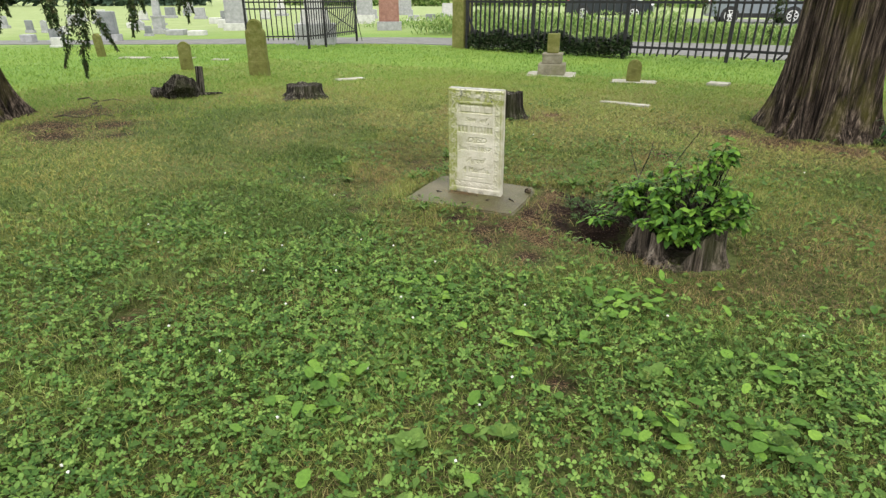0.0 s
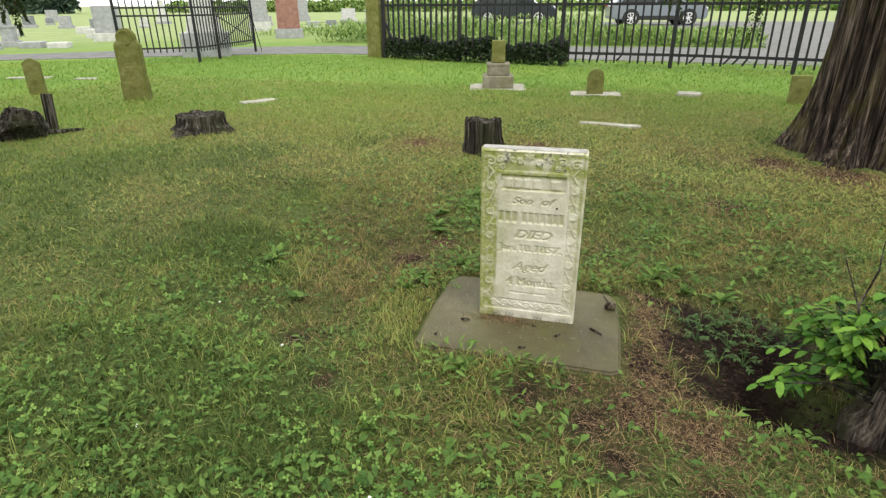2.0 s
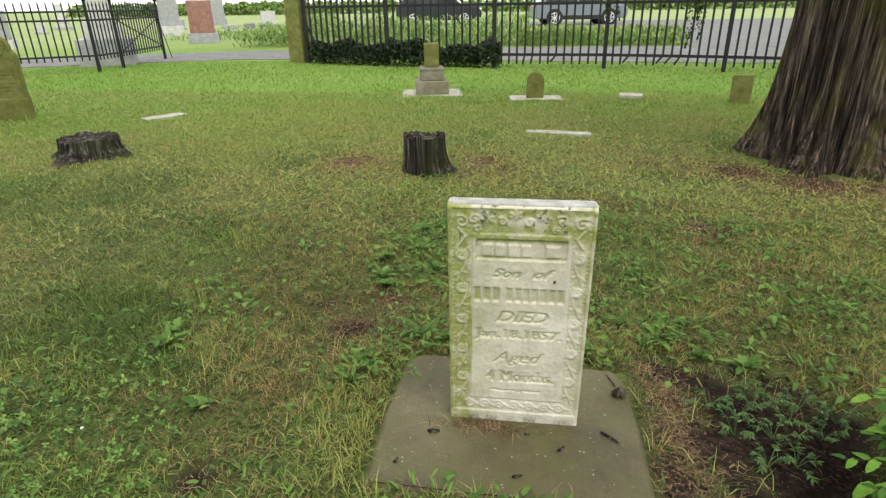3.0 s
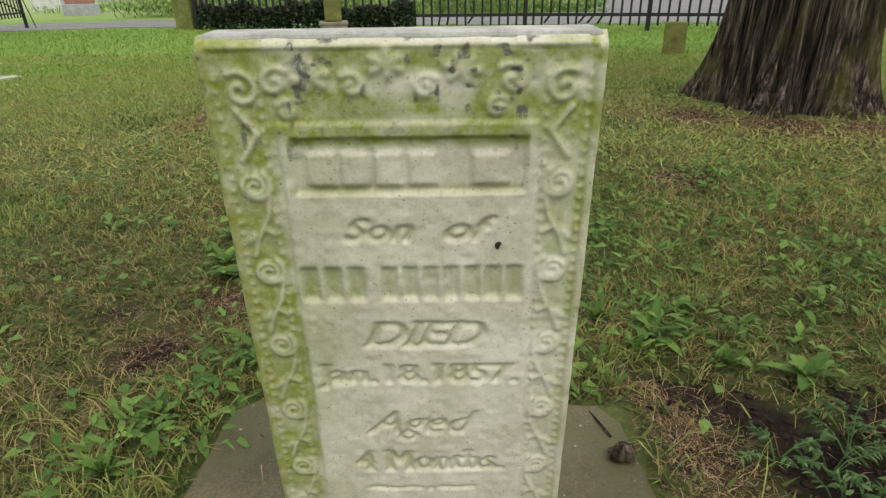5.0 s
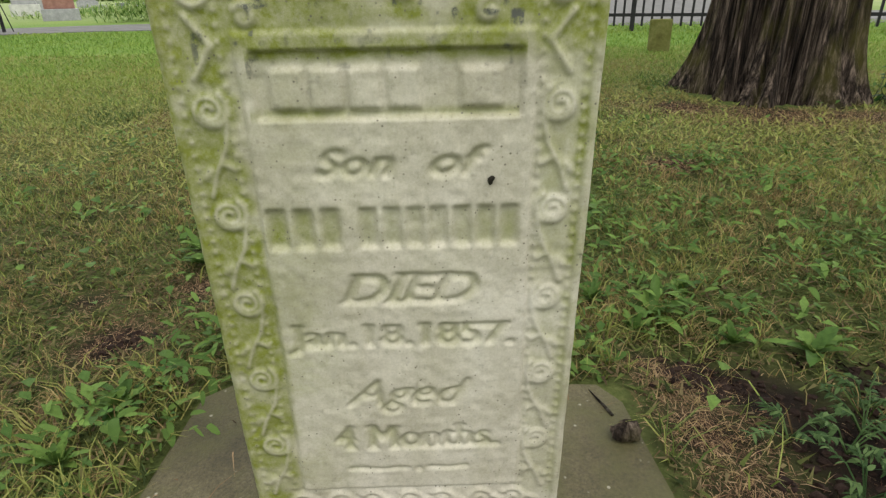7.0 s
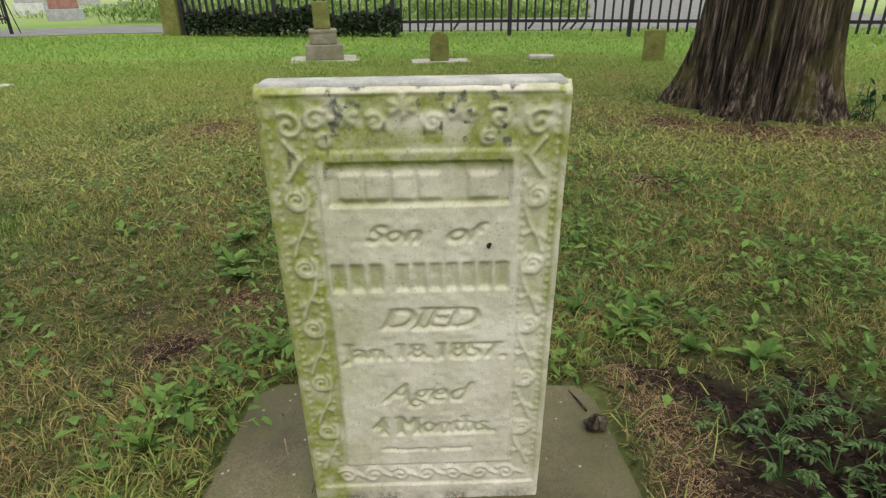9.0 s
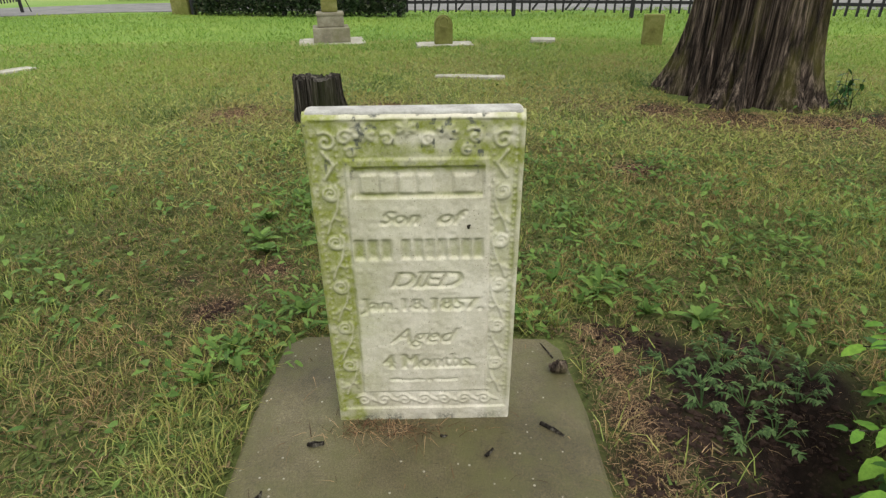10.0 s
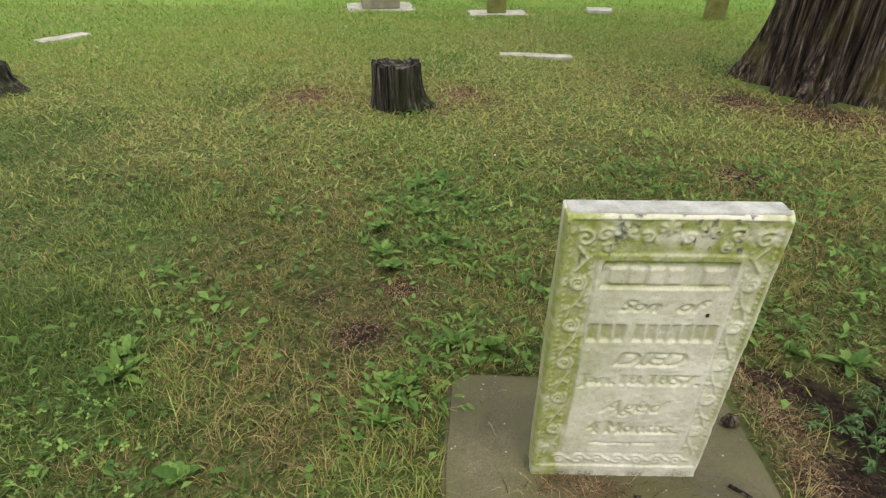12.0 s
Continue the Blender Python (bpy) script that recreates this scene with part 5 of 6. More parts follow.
def lawn():
    greens = [(0.085, 0.132, 0.027), (0.150, 0.219, 0.046), (0.216, 0.292, 0.068), (0.275, 0.343, 0.094), (0.335, 0.36, 0.124)]
    green = foliage("grass", greens, 0.6, ((0.25, 0.245, 0.07), 1.1, 0.5, 0.78), 0.3)
    mid_green = foliage("shaded_grass", [(0.55 * r * 1.18 + 0.45 * 0.225, 0.55 * g * 1.06 + 0.45 * 0.268, 0.55 * b * 1.1 + 0.45 * 0.070) for r, g, b in greens], 0.6, ((0.29, 0.25, 0.08), 1.1, 0.44, 0.74), 0.3)
    lush = foliage("open_lawn_grass", [(0.12, 0.215, 0.036), (0.15, 0.26, 0.046), (0.19, 0.305, 0.058), (0.225, 0.335, 0.072)], 0.6, ((0.27, 0.32, 0.06), 0.5, 0.5, 0.75), 0.3)
    # Dark greens: random lusher tufts, and shade coloured into the listed spots.
    deep = foliage("deep_shaded_grass", [(0.042, 0.076, 0.017), (0.070, 0.112, 0.027), (0.105, 0.155, 0.040), (0.145, 0.195, 0.056)], 0.55, ((0.15, 0.165, 0.055), 1.4, 0.5, 0.75), 0.3)
    straw = foliage("dry_grass", [(0.175, 0.115, 0.052), (0.25, 0.178, 0.08), (0.305, 0.226, 0.102), (0.37, 0.285, 0.135), (0.21, 0.182, 0.072)], 0.8, None, 0.2)
    faded = foliage("fading_grass", [(0.22, 0.195, 0.075), (0.25, 0.225, 0.09), (0.28, 0.245, 0.10), (0.31, 0.265, 0.115), (0.25, 0.19, 0.085)], 0.8, None, 0.25)
    needles = foliage("fallen_needles", [(0.045, 0.027, 0.016), (0.105, 0.062, 0.036), (0.19, 0.122, 0.070), (0.32, 0.225, 0.13)], 0.85, None, 0.1)
    near = [-3.5, 1.95, -0.1, 4.95]
    x, y = scatter(*near, 18000)
    d, b = near_field(x, y, DRY), near_field(x, y, BARE)
    mottle = 0.6 * value_noise(x, y, 2.2, 31) + 0.4 * value_noise(x, y, 7, 32)
    # Painted shade spots plus random drifts of lusher, taller grass.
    lush_shade = np.clip(1.1 * near_field(x, y, SHADE_SPOTS) + 5.0 * (0.65 * value_noise(x, y, 1.9, 51) + 0.35 * value_noise(x, y, 5.0, 53) - 0.60) - 0.8 * d, 0, 1)
    tuft = 0.5 * value_noise(x, y, 26, 36) + 0.5 * value_noise(x, y, 55, 37)
    keep = clear_of_things(x, y) & (RNG.rand(len(x)) < inside_near(x, y)) & (RNG.rand(len(x)) < np.clip(2.6 * (tuft - 0.22) - 0.3 * d - 1.7 * b - 0.8 * np.clip(mottle - 0.5, 0, 1), 0.01, 1))
    dryness = RNG.rand(len(x)) < np.clip(0.72 * d + 0.5 * b + 1.7 * np.clip(mottle - 0.50, 0, 1) + 0.27 * np.clip((y - 2.2) / 0.8, 0, 1) * np.clip((x + 2.9) / 0.7, 0, 1) - 0.5 * lush_shade, 0.03, 0.85)
    tall = (0.018 + 0.028 * value_noise(x, y, 3.0, 33) + 0.012 * lush_shade) * (0.55 + 0.9 * tuft)
    dimmed = RNG.rand(len(x)) < np.clip(lush_shade, 0.03, 0.92)
    back = RNG.rand(len(x)) < np.clip((y - 2.5) / 0.7, 0, 1) * np.clip((x + 2.7) / 0.5, 0, 1)
    for g, mat, label in ((keep & ~dryness & ~dimmed & ~back, green, "short mown green grass with weeds"), (keep & ~dryness & ~dimmed & back, mid_green, "olive green grass round the headstone"), (keep & ~dryness & dimmed, deep, "denser dark green grass, coloured darker for shade in patches")):
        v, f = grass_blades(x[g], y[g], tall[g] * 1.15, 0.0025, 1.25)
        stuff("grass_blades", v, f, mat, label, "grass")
    g = keep & dryness
    v, f = grass_blades(x[g], y[g], tall[g] * 0.95, 0.0018, 1.5)
    stuff("dry_grass", v, f, straw, "dry straw-coloured grass in patches", "grass")
    x, y = scatter(-9, 4.5, 0.6, 9.6, 4300)
    reach = np.sqrt((x + 1) ** 2 / 40 + (y - 3) ** 2 / 38)
    d, b = near_field(x, y, DRY), near_field(x, y, BARE)
    mottle = 0.6 * value_noise(x, y, 1.4, 34) + 0.4 * value_noise(x, y, 5, 35)
    lush_shade = np.clip(1.1 * near_field(x, y, SHADE_SPOTS) + 4.5 * (0.65 * value_noise(x, y, 1.5, 52) + 0.35 * value_noise(x, y, 4.0, 54) - 0.62), 0, 1)
    tuft = 0.5 * value_noise(x, y, 13, 38) + 0.5 * value_noise(x, y, 30, 39)
    keep = (RNG.rand(len(x)) > inside_near(x, y)) & clear_of_things(x, y) & (RNG.rand(len(x)) < np.clip((4.5 - x) / 1.4, 0, 1)) & (RNG.rand(len(x)) < np.clip((1.12 - reach) / 0.25, 0, 1) * np.clip((y - 0.5) / 0.8, 0, 1))
    keep &= RNG.rand(len(x)) < np.clip(2.4 * (tuft - 0.15) - 0.3 * d - 1.3 * b - 0.4 * np.clip(mottle - 0.5, 0, 1), 0.02, 1)
    dryness = RNG.rand(len(x)) < np.clip(0.85 * d + 0.5 * b + 1.9 * np.clip(mottle - 0.48, 0, 1) + 0.20 * np.clip((1.0 - reach) / 0.3, 0, 1) - 0.5 * lush_shade, 0.03, 0.75)
    open_air = RNG.rand(len(x)) < np.clip((reach - 0.5) / 0.45, 0, 1)
    dimmed = ~open_air & (RNG.rand(len(x)) < np.clip(lush_shade, 0.02, 0.85))
    for g, mat, label in ((keep & ~dryness & dimmed, deep, "dark green tufts, coloured for shade, between the dry patches"), (keep & ~dryness & ~open_air & ~dimmed, mid_green, "green grass shaded by the cedars"), (keep & ~dryness & open_air, lush, "brighter grass where the shade ends")):
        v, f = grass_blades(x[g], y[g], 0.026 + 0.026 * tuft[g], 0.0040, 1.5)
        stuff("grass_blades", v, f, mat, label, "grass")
    g = keep & dryness
    v, f = grass_blades(x[g], y[g], np.full(g.sum(), 0.034), 0.0035, 1.8)
    stuff("dry_grass", v, f, faded, "dry yellow grass under the trees", "grass")
    x, y = scatter(-17, 6.5, 4, 13.2, 480)
    reach = np.sqrt((x + 1) ** 2 / 40 + (y - 3) ** 2 / 38)
    keep = clear_of_things(x, y) & (y < 14.2 + 0.62 * np.minimum(x + 7.3, 0) - 0.4) & (RNG.rand(len(x)) < np.clip(1.25 - (x + 2) ** 2 / 190, 0.25, 1) * np.clip((reach - 0.85) / 0.25, 0, 1))
    v, f = grass_blades(x[keep], y[keep], 0.03 + 0.03 * value_noise(x[keep], y[keep], 6, 40), 0.010, 1.6)
    stuff("lawn_grass", v, f, lush, "bright green open lawn grass", "grass")
    # the lawn goes on behind the starting point
    x, y = scatter(-6, 5, -4, 1.6, 900)
    keep = (RNG.rand(len(x)) > inside_near(x, y)) & (RNG.rand(len(x)) < np.clip((4.6 - np.hypot(x + 0.6, y - 1.2)) / 2.5, 0, 1))
    v, f = grass_blades(x[keep], y[keep], 0.03 + 0.03 * value_noise(x[keep], y[keep], 6, 40), 0.007, 1.5)
    stuff("grass_blades", v, f, mid_green, "green grass in the shade of the cedars", "grass")
    # the low tangle of thatch and seedlings under the blades
    thatch = foliage("thatch", [(0.022, 0.032, 0.009), (0.048, 0.064, 0.016), (0.082, 0.105, 0.026), (0.070, 0.050, 0.027), (0.16, 0.122, 0.064), (0.095, 0.122, 0.031)], 0.8, None, 0.2)
    for zone, per, size in ((near, 12500, 0.021), ((-8, 4, 0.6, 9.0), 2400, 0.036)):
        x, y = scatter(*zone, per)
        b = near_field(x, y, BARE)
        keep = clear_of_things(x, y) & (RNG.rand(len(x)) < np.clip(1.05 - 1.6 * b, 0, 1))
        if zone is not near:
            keep &= (RNG.rand(len(x)) > inside_near(x, y)) & (RNG.rand(len(x)) < np.clip((y - 0.5) / 0.8, 0, 1))
        else:
            keep &= RNG.rand(len(x)) < inside_near(x, y)
        x, y = x[keep], y[keep]
        n = len(x)
        a, s = RNG.uniform(0, 2 * math.pi, n), size * RNG.uniform(0.5, 1.4, n)
        z = ground_height(x, y) + RNG.uniform(0.001, 0.012, n)
        dx, dy = np.cos(a) * s, np.sin(a) * s
        v = np.stack([np.stack([x - dy * 0.12, y + dx * 0.12, z], -1), np.stack([x + dy * 0.12, y - dx * 0.12, z], -1), np.stack([x + dx, y + dy, z + s * RNG.uniform(-0.1, 0.6, n)], -1)], 1).reshape(-1, 3)
        shady = RNG.rand(n) < np.clip(1.1 * near_field(x, y, SHADE_SPOTS), 0, 0.95)
        for g, mat in ((shady, deep), (~shady, thatch if zone is near else mid_green)):
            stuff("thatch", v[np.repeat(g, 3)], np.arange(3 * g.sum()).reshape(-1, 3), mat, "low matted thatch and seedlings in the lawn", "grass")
    # fallen needles and straw on bare soil and on the slab
    px, py = [], []
    for bx, by, r in STRAW:
        n = int(2600 * min(1.0, r / 0.14) ** 2)
        px.append(bx + RNG.normal(0, r * 0.75, n))
        py.append(by + RNG.normal(0, r * 0.75, n))
    x, y = np.concatenate(px), np.concatenate(py)
    keep = clear_of_things(x, y)
    for g, h, w, label in ((keep & (y < 4.2) & (x > -3), 0.008, 0.0018, "brown fallen needles and straw on bare soil"), (keep & ((y >= 4.2) | (x <= -3)), 0.013, 0.0050, "rusty needle litter round the cedar and stumps")):
        v, f = grass_blades(x[g], y[g], np.full(g.sum(), h), w, 4.0)
        stuff("fallen_needles", v, f, needles, label, "needles")
    x = np.concatenate([RNG.normal(-0.742, 0.045, 6500), RNG.normal(-0.60, 0.10, 5000), RNG.normal(0.0, 0.28, 1500), RNG.normal(-2.2, 0.4, 900), RNG.normal(0.7, 0.5, 2600)])
    y = np.concatenate([RNG.uniform(2.50, 3.30, 6500), RNG.normal(2.50, 0.10, 5000), RNG.normal(2.38, 0.10, 1500), RNG.normal(5.5, 0.13, 900), RNG.normal(5.25, 0.17, 2600)])
    keep = clear_of_things(x, y) & (RNG.rand(len(x)) < 0.35 + 0.9 * value_noise(x, y, 14, 44))
    brown = RNG.rand(len(x)) < np.where(y > 4, 0.4, 0.72)
    for g, mat, label in ((keep & brown, needles, "rusty brown needles strewn beside the slab"), (keep & ~brown, straw, "pale dead straw lying beside the slab and trunk")):
        v, f = grass_blades(x[g], y[g], np.where(y[g] > 4, 0.022, RNG.uniform(0.006, 0.012, g.sum())), np.where(y[g] > 4, 0.0026, 0.0013), 4.0)
        stuff("straw_litter", v, f, mat, label, "straw")
    x, y = RNG.normal(-0.46, 0.15, 1500), RNG.normal(3.02, 0.15, 1500)
    keep = clear_of_things(x, y) & (x > -0.8)
    v, f = grass_blades(x[keep], y[keep], np.full(keep.sum(), 0.007), 0.0013, 4.5)
    stuff("fallen_needles", v, f, needles, "scattered needles on the dark hollow soil", "needles")
    x = np.concatenate([RNG.normal(-1.2, 0.055, 420), RNG.uniform(-1.45, -0.84, 60)])
    y = np.concatenate([RNG.normal(2.905, 0.014, 420), RNG.uniform(2.70, 3.18, 60)])
    keep = (y < 2.925) | (x < -1.3) | (x > -0.97)
    v, f = grass_blades(x[keep], y[keep], np.full(keep.sum(), 0.010), 0.0016, 4.5)
    v[:, 2] += 0.045 - np.repeat(ground_height(x[keep], y[keep]), 5)
    stuff("fallen_needles", v, f, needles, "dry needles lying on the concrete slab", "needles")


lawn()


def clover():
    leafy = foliage("clover_leaf", [(0.038, 0.088, 0.018), (0.070, 0.146, 0.030), (0.116, 0.212, 0.045), (0.172, 0.275, 0.062)], 0.5, None, 0.22)
    x, y = scatter(-3.3, 1.7, 0.15, 4.6, 4600)
    d, b = near_field(x, y, DRY), near_field(x, y, BARE)
    drift = 0.55 * value_noise(x, y, 1.3, 41) + 0.45 * value_noise(x, y, 4.0, 42)
    front = np.clip((2.55 - y) / 0.5, 0, 1) * np.clip((x + 3.0) / 0.8, 0, 1)
    front = np.maximum(front, 0.75 * np.clip((-1.75 - x) / 0.4, 0, 1) * np.clip((3.35 - y) / 0.5, 0, 1))
    chance = np.clip(front * (0.25 + 1.3 * (drift - 0.15)) + 1.6 * np.clip(drift - 0.54, 0, 1) - 0.5 * d - 0.9 * b, 0.0, 1)
    keep = clear_of_things(x, y) & (RNG.rand(len(x)) < chance * inside_near(x, y))
    x, y = x[keep], y[keep]
    n = len(x)
    z = ground_height(x, y) + RNG.uniform(0.018, 0.048, n)
    size = RNG.uniform(0.0055, 0.0135, n) * np.where(y < 1.9, 1.08, 0.85)
    turn = RNG.uniform(0, 2 * math.pi, n)
    tilt = RNG.normal(0, 0.45, (n, 2))
    verts = np.empty((n, 13, 3))
    verts[:, 0] = np.stack([x, y, z], -1)
    faces = []
    base = np.arange(n)[:, None] * 13
    for k in range(3):
        a = turn + k * 2 * math.pi / 3
        for q, (along, across, lift) in enumerate(((0.55, -0.42, 0.12), (1.0, -0.30, 0.05), (1.0, 0.30, 0.05), (0.55, 0.42, 0.12))):
            ox = size * (along * np.cos(a) - across * np.sin(a))
            oy = size * (along * np.sin(a) + across * np.cos(a))
            verts[:, 1 + 4 * k + q] = np.stack([x + ox, y + oy, z + lift * size + tilt[:, 0] * ox + tilt[:, 1] * oy], -1)
        o = 1 + 4 * k
        for t in ((0, o, o + 1), (0, o + 1, o + 2), (0, o + 2, o + 3)):
            faces.append(base + np.array([t]))
    stuff("clover", verts.reshape(-1, 3), np.concatenate(faces), leafy, "white clover growing through the lawn", "clover")
    pale = weathered("clover_flower", (0.5, 0.5, 0.42), (0.62, 0.62, 0.55), (0.7, 0.7, 0.64), 90, 0.8, 0.2)
    bm = bmesh.new()
    for k in RNG.choice(n, 60, replace=False):
        bmesh.ops.create_icosphere(bm, subdivisions=1, radius=0.0045, matrix=pose(x[k], y[k], z[k] + 0.012))
    tagged(new("clover_flowers", mesh_of("clover_flowers", rough_up(bm, 0.003, 300), pale)), "small white clover flowers in the lawn", "flowers", kind="stuff")


clover()


# ---- broad-leaved weeds ----
def leaf_shape(bm, length, width, base, yaw, pitch, droop=0.5, rows=7, fold=0.25):
    """A pointed, slightly toothed leaf with a folded midrib, drooping towards its tip."""
    rings = []
    m = Matrix.Translation(base) @ Euler((0, 0, yaw)).to_matrix().to_4x4()
    for i in range(rows + 1):
        t = i / rows
        q = min(0.985, t * 0.95 + 0.04)
        w = width * 1.72 * q ** 0.62 * (1 - q) ** 0.78 * (1.0 + (0.09 if i % 2 else -0.07))
        s = length * t
        x = s * math.cos(pitch) * (1 - 0.12 * droop * t)
        z = s * math.sin(pitch) - droop * length * t * t * 0.5
        rings.append([bm.verts.new(m @ Vector((x - (0.06 * length if k and i % 2 else 0.0), k * w / 2, z + abs(k) * fold * w * 0.5))) for k in (-1, 0, 1)])
    for p, q in zip(rings, rings[1:]):
        for k in (0, 1):
            bm.faces.new((p[k], q[k], q[k + 1], p[k + 1]))
    return bm


WEED = foliage("weed_leaf", [(0.056, 0.112, 0.023), (0.088, 0.158, 0.033), (0.13, 0.215, 0.048)], 0.5, None, 0.25)
GREY_WEED = foliage("cut_leaf", [(0.036, 0.072, 0.024), (0.062, 0.112, 0.036), (0.10, 0.16, 0.056)], 0.6, None, 0.2)
SAP_LEAF = foliage("sapling_leaf", [(0.032, 0.084, 0.014), (0.060, 0.142, 0.020), (0.095, 0.205, 0.027), (0.145, 0.27, 0.036)], 0.5, None, 0.22)
BROAD_LEAF = foliage("broad_leaf", [(0.050, 0.115, 0.018), (0.085, 0.175, 0.026), (0.12, 0.23, 0.034), (0.16, 0.28, 0.042)], 0.5, None, 0.22)


def weed(seed, count, length, width, pitch):
    rng = random.Random(seed)
    t = thing("broadleaf_weed", "low green broad-leaved weed rosette in the lawn", "weed", pose(0, 0, 0), "weeds in the lawn")
    for k in range(count):
        bm = leaf_shape(bmesh.new(), length * rng.uniform(0.6, 1.15), width * rng.uniform(0.8, 1.15), Vector((0, 0, 0.0)), k * 2.4 + rng.uniform(-0.4, 0.4), pitch * rng.uniform(0.5, 1.4), rng.uniform(0.3, 0.9))
        part("leaf", bm, WEED, t, smooth=True)
    return t


WEED_KINDS = [weed(1, 11, 0.055, 0.019, 0.7), weed(2, 10, 0.040, 0.022, 0.8), weed(3, 16, 0.045, 0.013, 0.9), weed(4, 9, 0.042, 0.030, 0.6)]
WEED_SPOTS = [(-0.69, 3.45, 0, 1.3), (-1.7, 3.78, 0, 1.1), (-1.45, 3.31, 1, 1.1), (-0.46, 3.31, 0, 1.2), (-1.58, 3.16, 1, 1.1), (-1.53, 4.35, 3, 1.3), (-1.6, 4.05, 0, 1.2), (-1.66, 3.7, 3, 1.2), (-1.36, 3.30, 1, 1.2), (-1.6, 3.05, 2, 1.0), (-2.26, 3.19, 0, 1.2), (-2.0, 2.92, 3, 1.0), (-0.88, 1.43, 3, 1.3), (-0.51, 1.01, 3, 1.5), (0.01, 1.58, 3, 1.4), (-0.73, 1.97, 1, 1.1), (-0.75, 1.75, 3, 1.1), (-1.28, 2.60, 0, 1.0), (-2.28, 3.26, 0, 1.1), (0.2, 1.75, 1, 1.4), (-0.15, 1.85, 3, 1.3), (0.35, 1.45, 3, 1.4), (-1.0, 1.2, 3, 1.0), (-0.55, 2.05, 1, 1.0), (-1.45, 2.3, 2, 1.0), (-1.55, 1.9, 1, 1.0), (-0.8, 3.5, 2, 1.0), (-0.6, 3.55, 1, 1.0), (-0.58, 3.35, 2, 1.0), (-0.75, 3.38, 2, 1.0), (-1.5, 3.85, 2, 1.0), (-1.72, 3.95, 1, 1.2), (-1.45, 4.2, 1, 1.1), (-1.62, 4.3, 0, 1.1), (0.1, 1.35, 1, 1.3), (-0.3, 1.15, 3, 1.3), (0.45, 1.8, 3, 1.3), (-0.35, 1.65, 1, 1.2)]
for k, (x, y, kind, size) in enumerate(WEED_SPOTS):
    z = float(ground_height(np.array(x), np.array(y)))
    size *= 1.4
    m = pose(x, y, z + 0.012, 0, 0, 77 * k)
    if not WEED_KINDS[kind].get("set_out"):
        w = WEED_KINDS[kind]
        w["set_out"] = 1
        w.matrix_basis = m
        w.scale = (size, size, size)
    else:
        w = copy_thing(WEED_KINDS[kind], m)
        w.scale = (size, size, size)


def leafy_clump(seed, leaves, spread, size):
    """A low weed of many small leaves on short stalks."""
    rng = random.Random(seed)
    t = thing("leafy_weed", "bushy low weed with many small matt leaves", "weed", pose(0, 0, 0), "leafy weeds round the slab")
    shapes = [mesh_of("leaflet", leaf_shape(bmesh.new(), 1.0, w, Vector((0, 0, 0)), 0.0, 0.0, d, 5, 0.25), WEED, True) for w, d in ((0.4, 0.5), (0.55, 0.8), (0.32, 0.3))]
    for k in range(leaves):
        a, r = rng.uniform(0, 2 * math.pi), spread * rng.random() ** 0.6
        o = new("leaflet", rng.choice(shapes))
        o.parent = t
        s = size * rng.uniform(0.6, 1.3)
        z = 0.022 + 0.05 * (1 - (r / spread) ** 2) * rng.random()
        o.matrix_basis = Matrix.LocRotScale(Vector((math.cos(a) * r, math.sin(a) * r, z)), Euler((rng.uniform(-0.6, 0.6), rng.uniform(-0.9, 0.25), a + rng.uniform(-1.0, 1.0))), (s, s, s))
    return t


CLUMPS = [leafy_clump(21, 52, 0.12, 0.030), leafy_clump(22, 40, 0.10, 0.034), leafy_clump(23, 60, 0.14, 0.024)]
CLUMP_SPOTS = [(-1.50, 3.42), (-1.46, 3.82), (-1.40, 3.95), (-1.56, 4.12), (-1.36, 3.72), (-1.62, 4.02), (-1.48, 4.2), (-1.28, 3.66), (-1.56, 3.76), (-1.66, 4.16), (-0.15, 3.75), (0.05, 3.9), (-0.4, 3.95), (0.2, 3.6), (-0.62, 3.8), (-0.1, 4.15), (0.4, 3.85), (-2.3, 2.5), (-2.45, 2.2), (-2.1, 2.15), (-2.65, 2.6), (-2.2, 1.8), (-0.69, 3.45), (-0.60, 3.50), (-0.77, 3.56), (-1.45, 3.30), (-1.51, 3.20), (-1.36, 3.33), (-1.58, 3.10), (-1.60, 3.72), (-1.54, 3.88), (-1.63, 4.05), (-1.50, 4.28), (-1.56, 4.45), (-0.32, 3.60), (-0.05, 3.52), (-1.30, 2.61), (-1.06, 2.60), (-1.70, 4.22), (-0.92, 3.32), (-0.25, 3.30), (-1.72, 2.6), (-1.9, 2.35)]
SEEDED = random.Random(77)
CLUMP_SPOTS += [(SEEDED.uniform(-0.85, 0.55), SEEDED.uniform(3.35, 4.7)) for k in range(20)]
for k, (x, y) in enumerate(CLUMP_SPOTS):
    m = pose(x, y, float(ground_height(np.array(x), np.array(y))), 0, 0, 53 * k)
    small = 0.6 if math.hypot(x + 0.45, y - 3.05) < 0.32 else 1.0
    c = CLUMPS[k] if k < 3 else copy_thing(CLUMPS[k % 3], m)
    c.matrix_basis = m @ Matrix.Diagonal((small, small, small, 1))


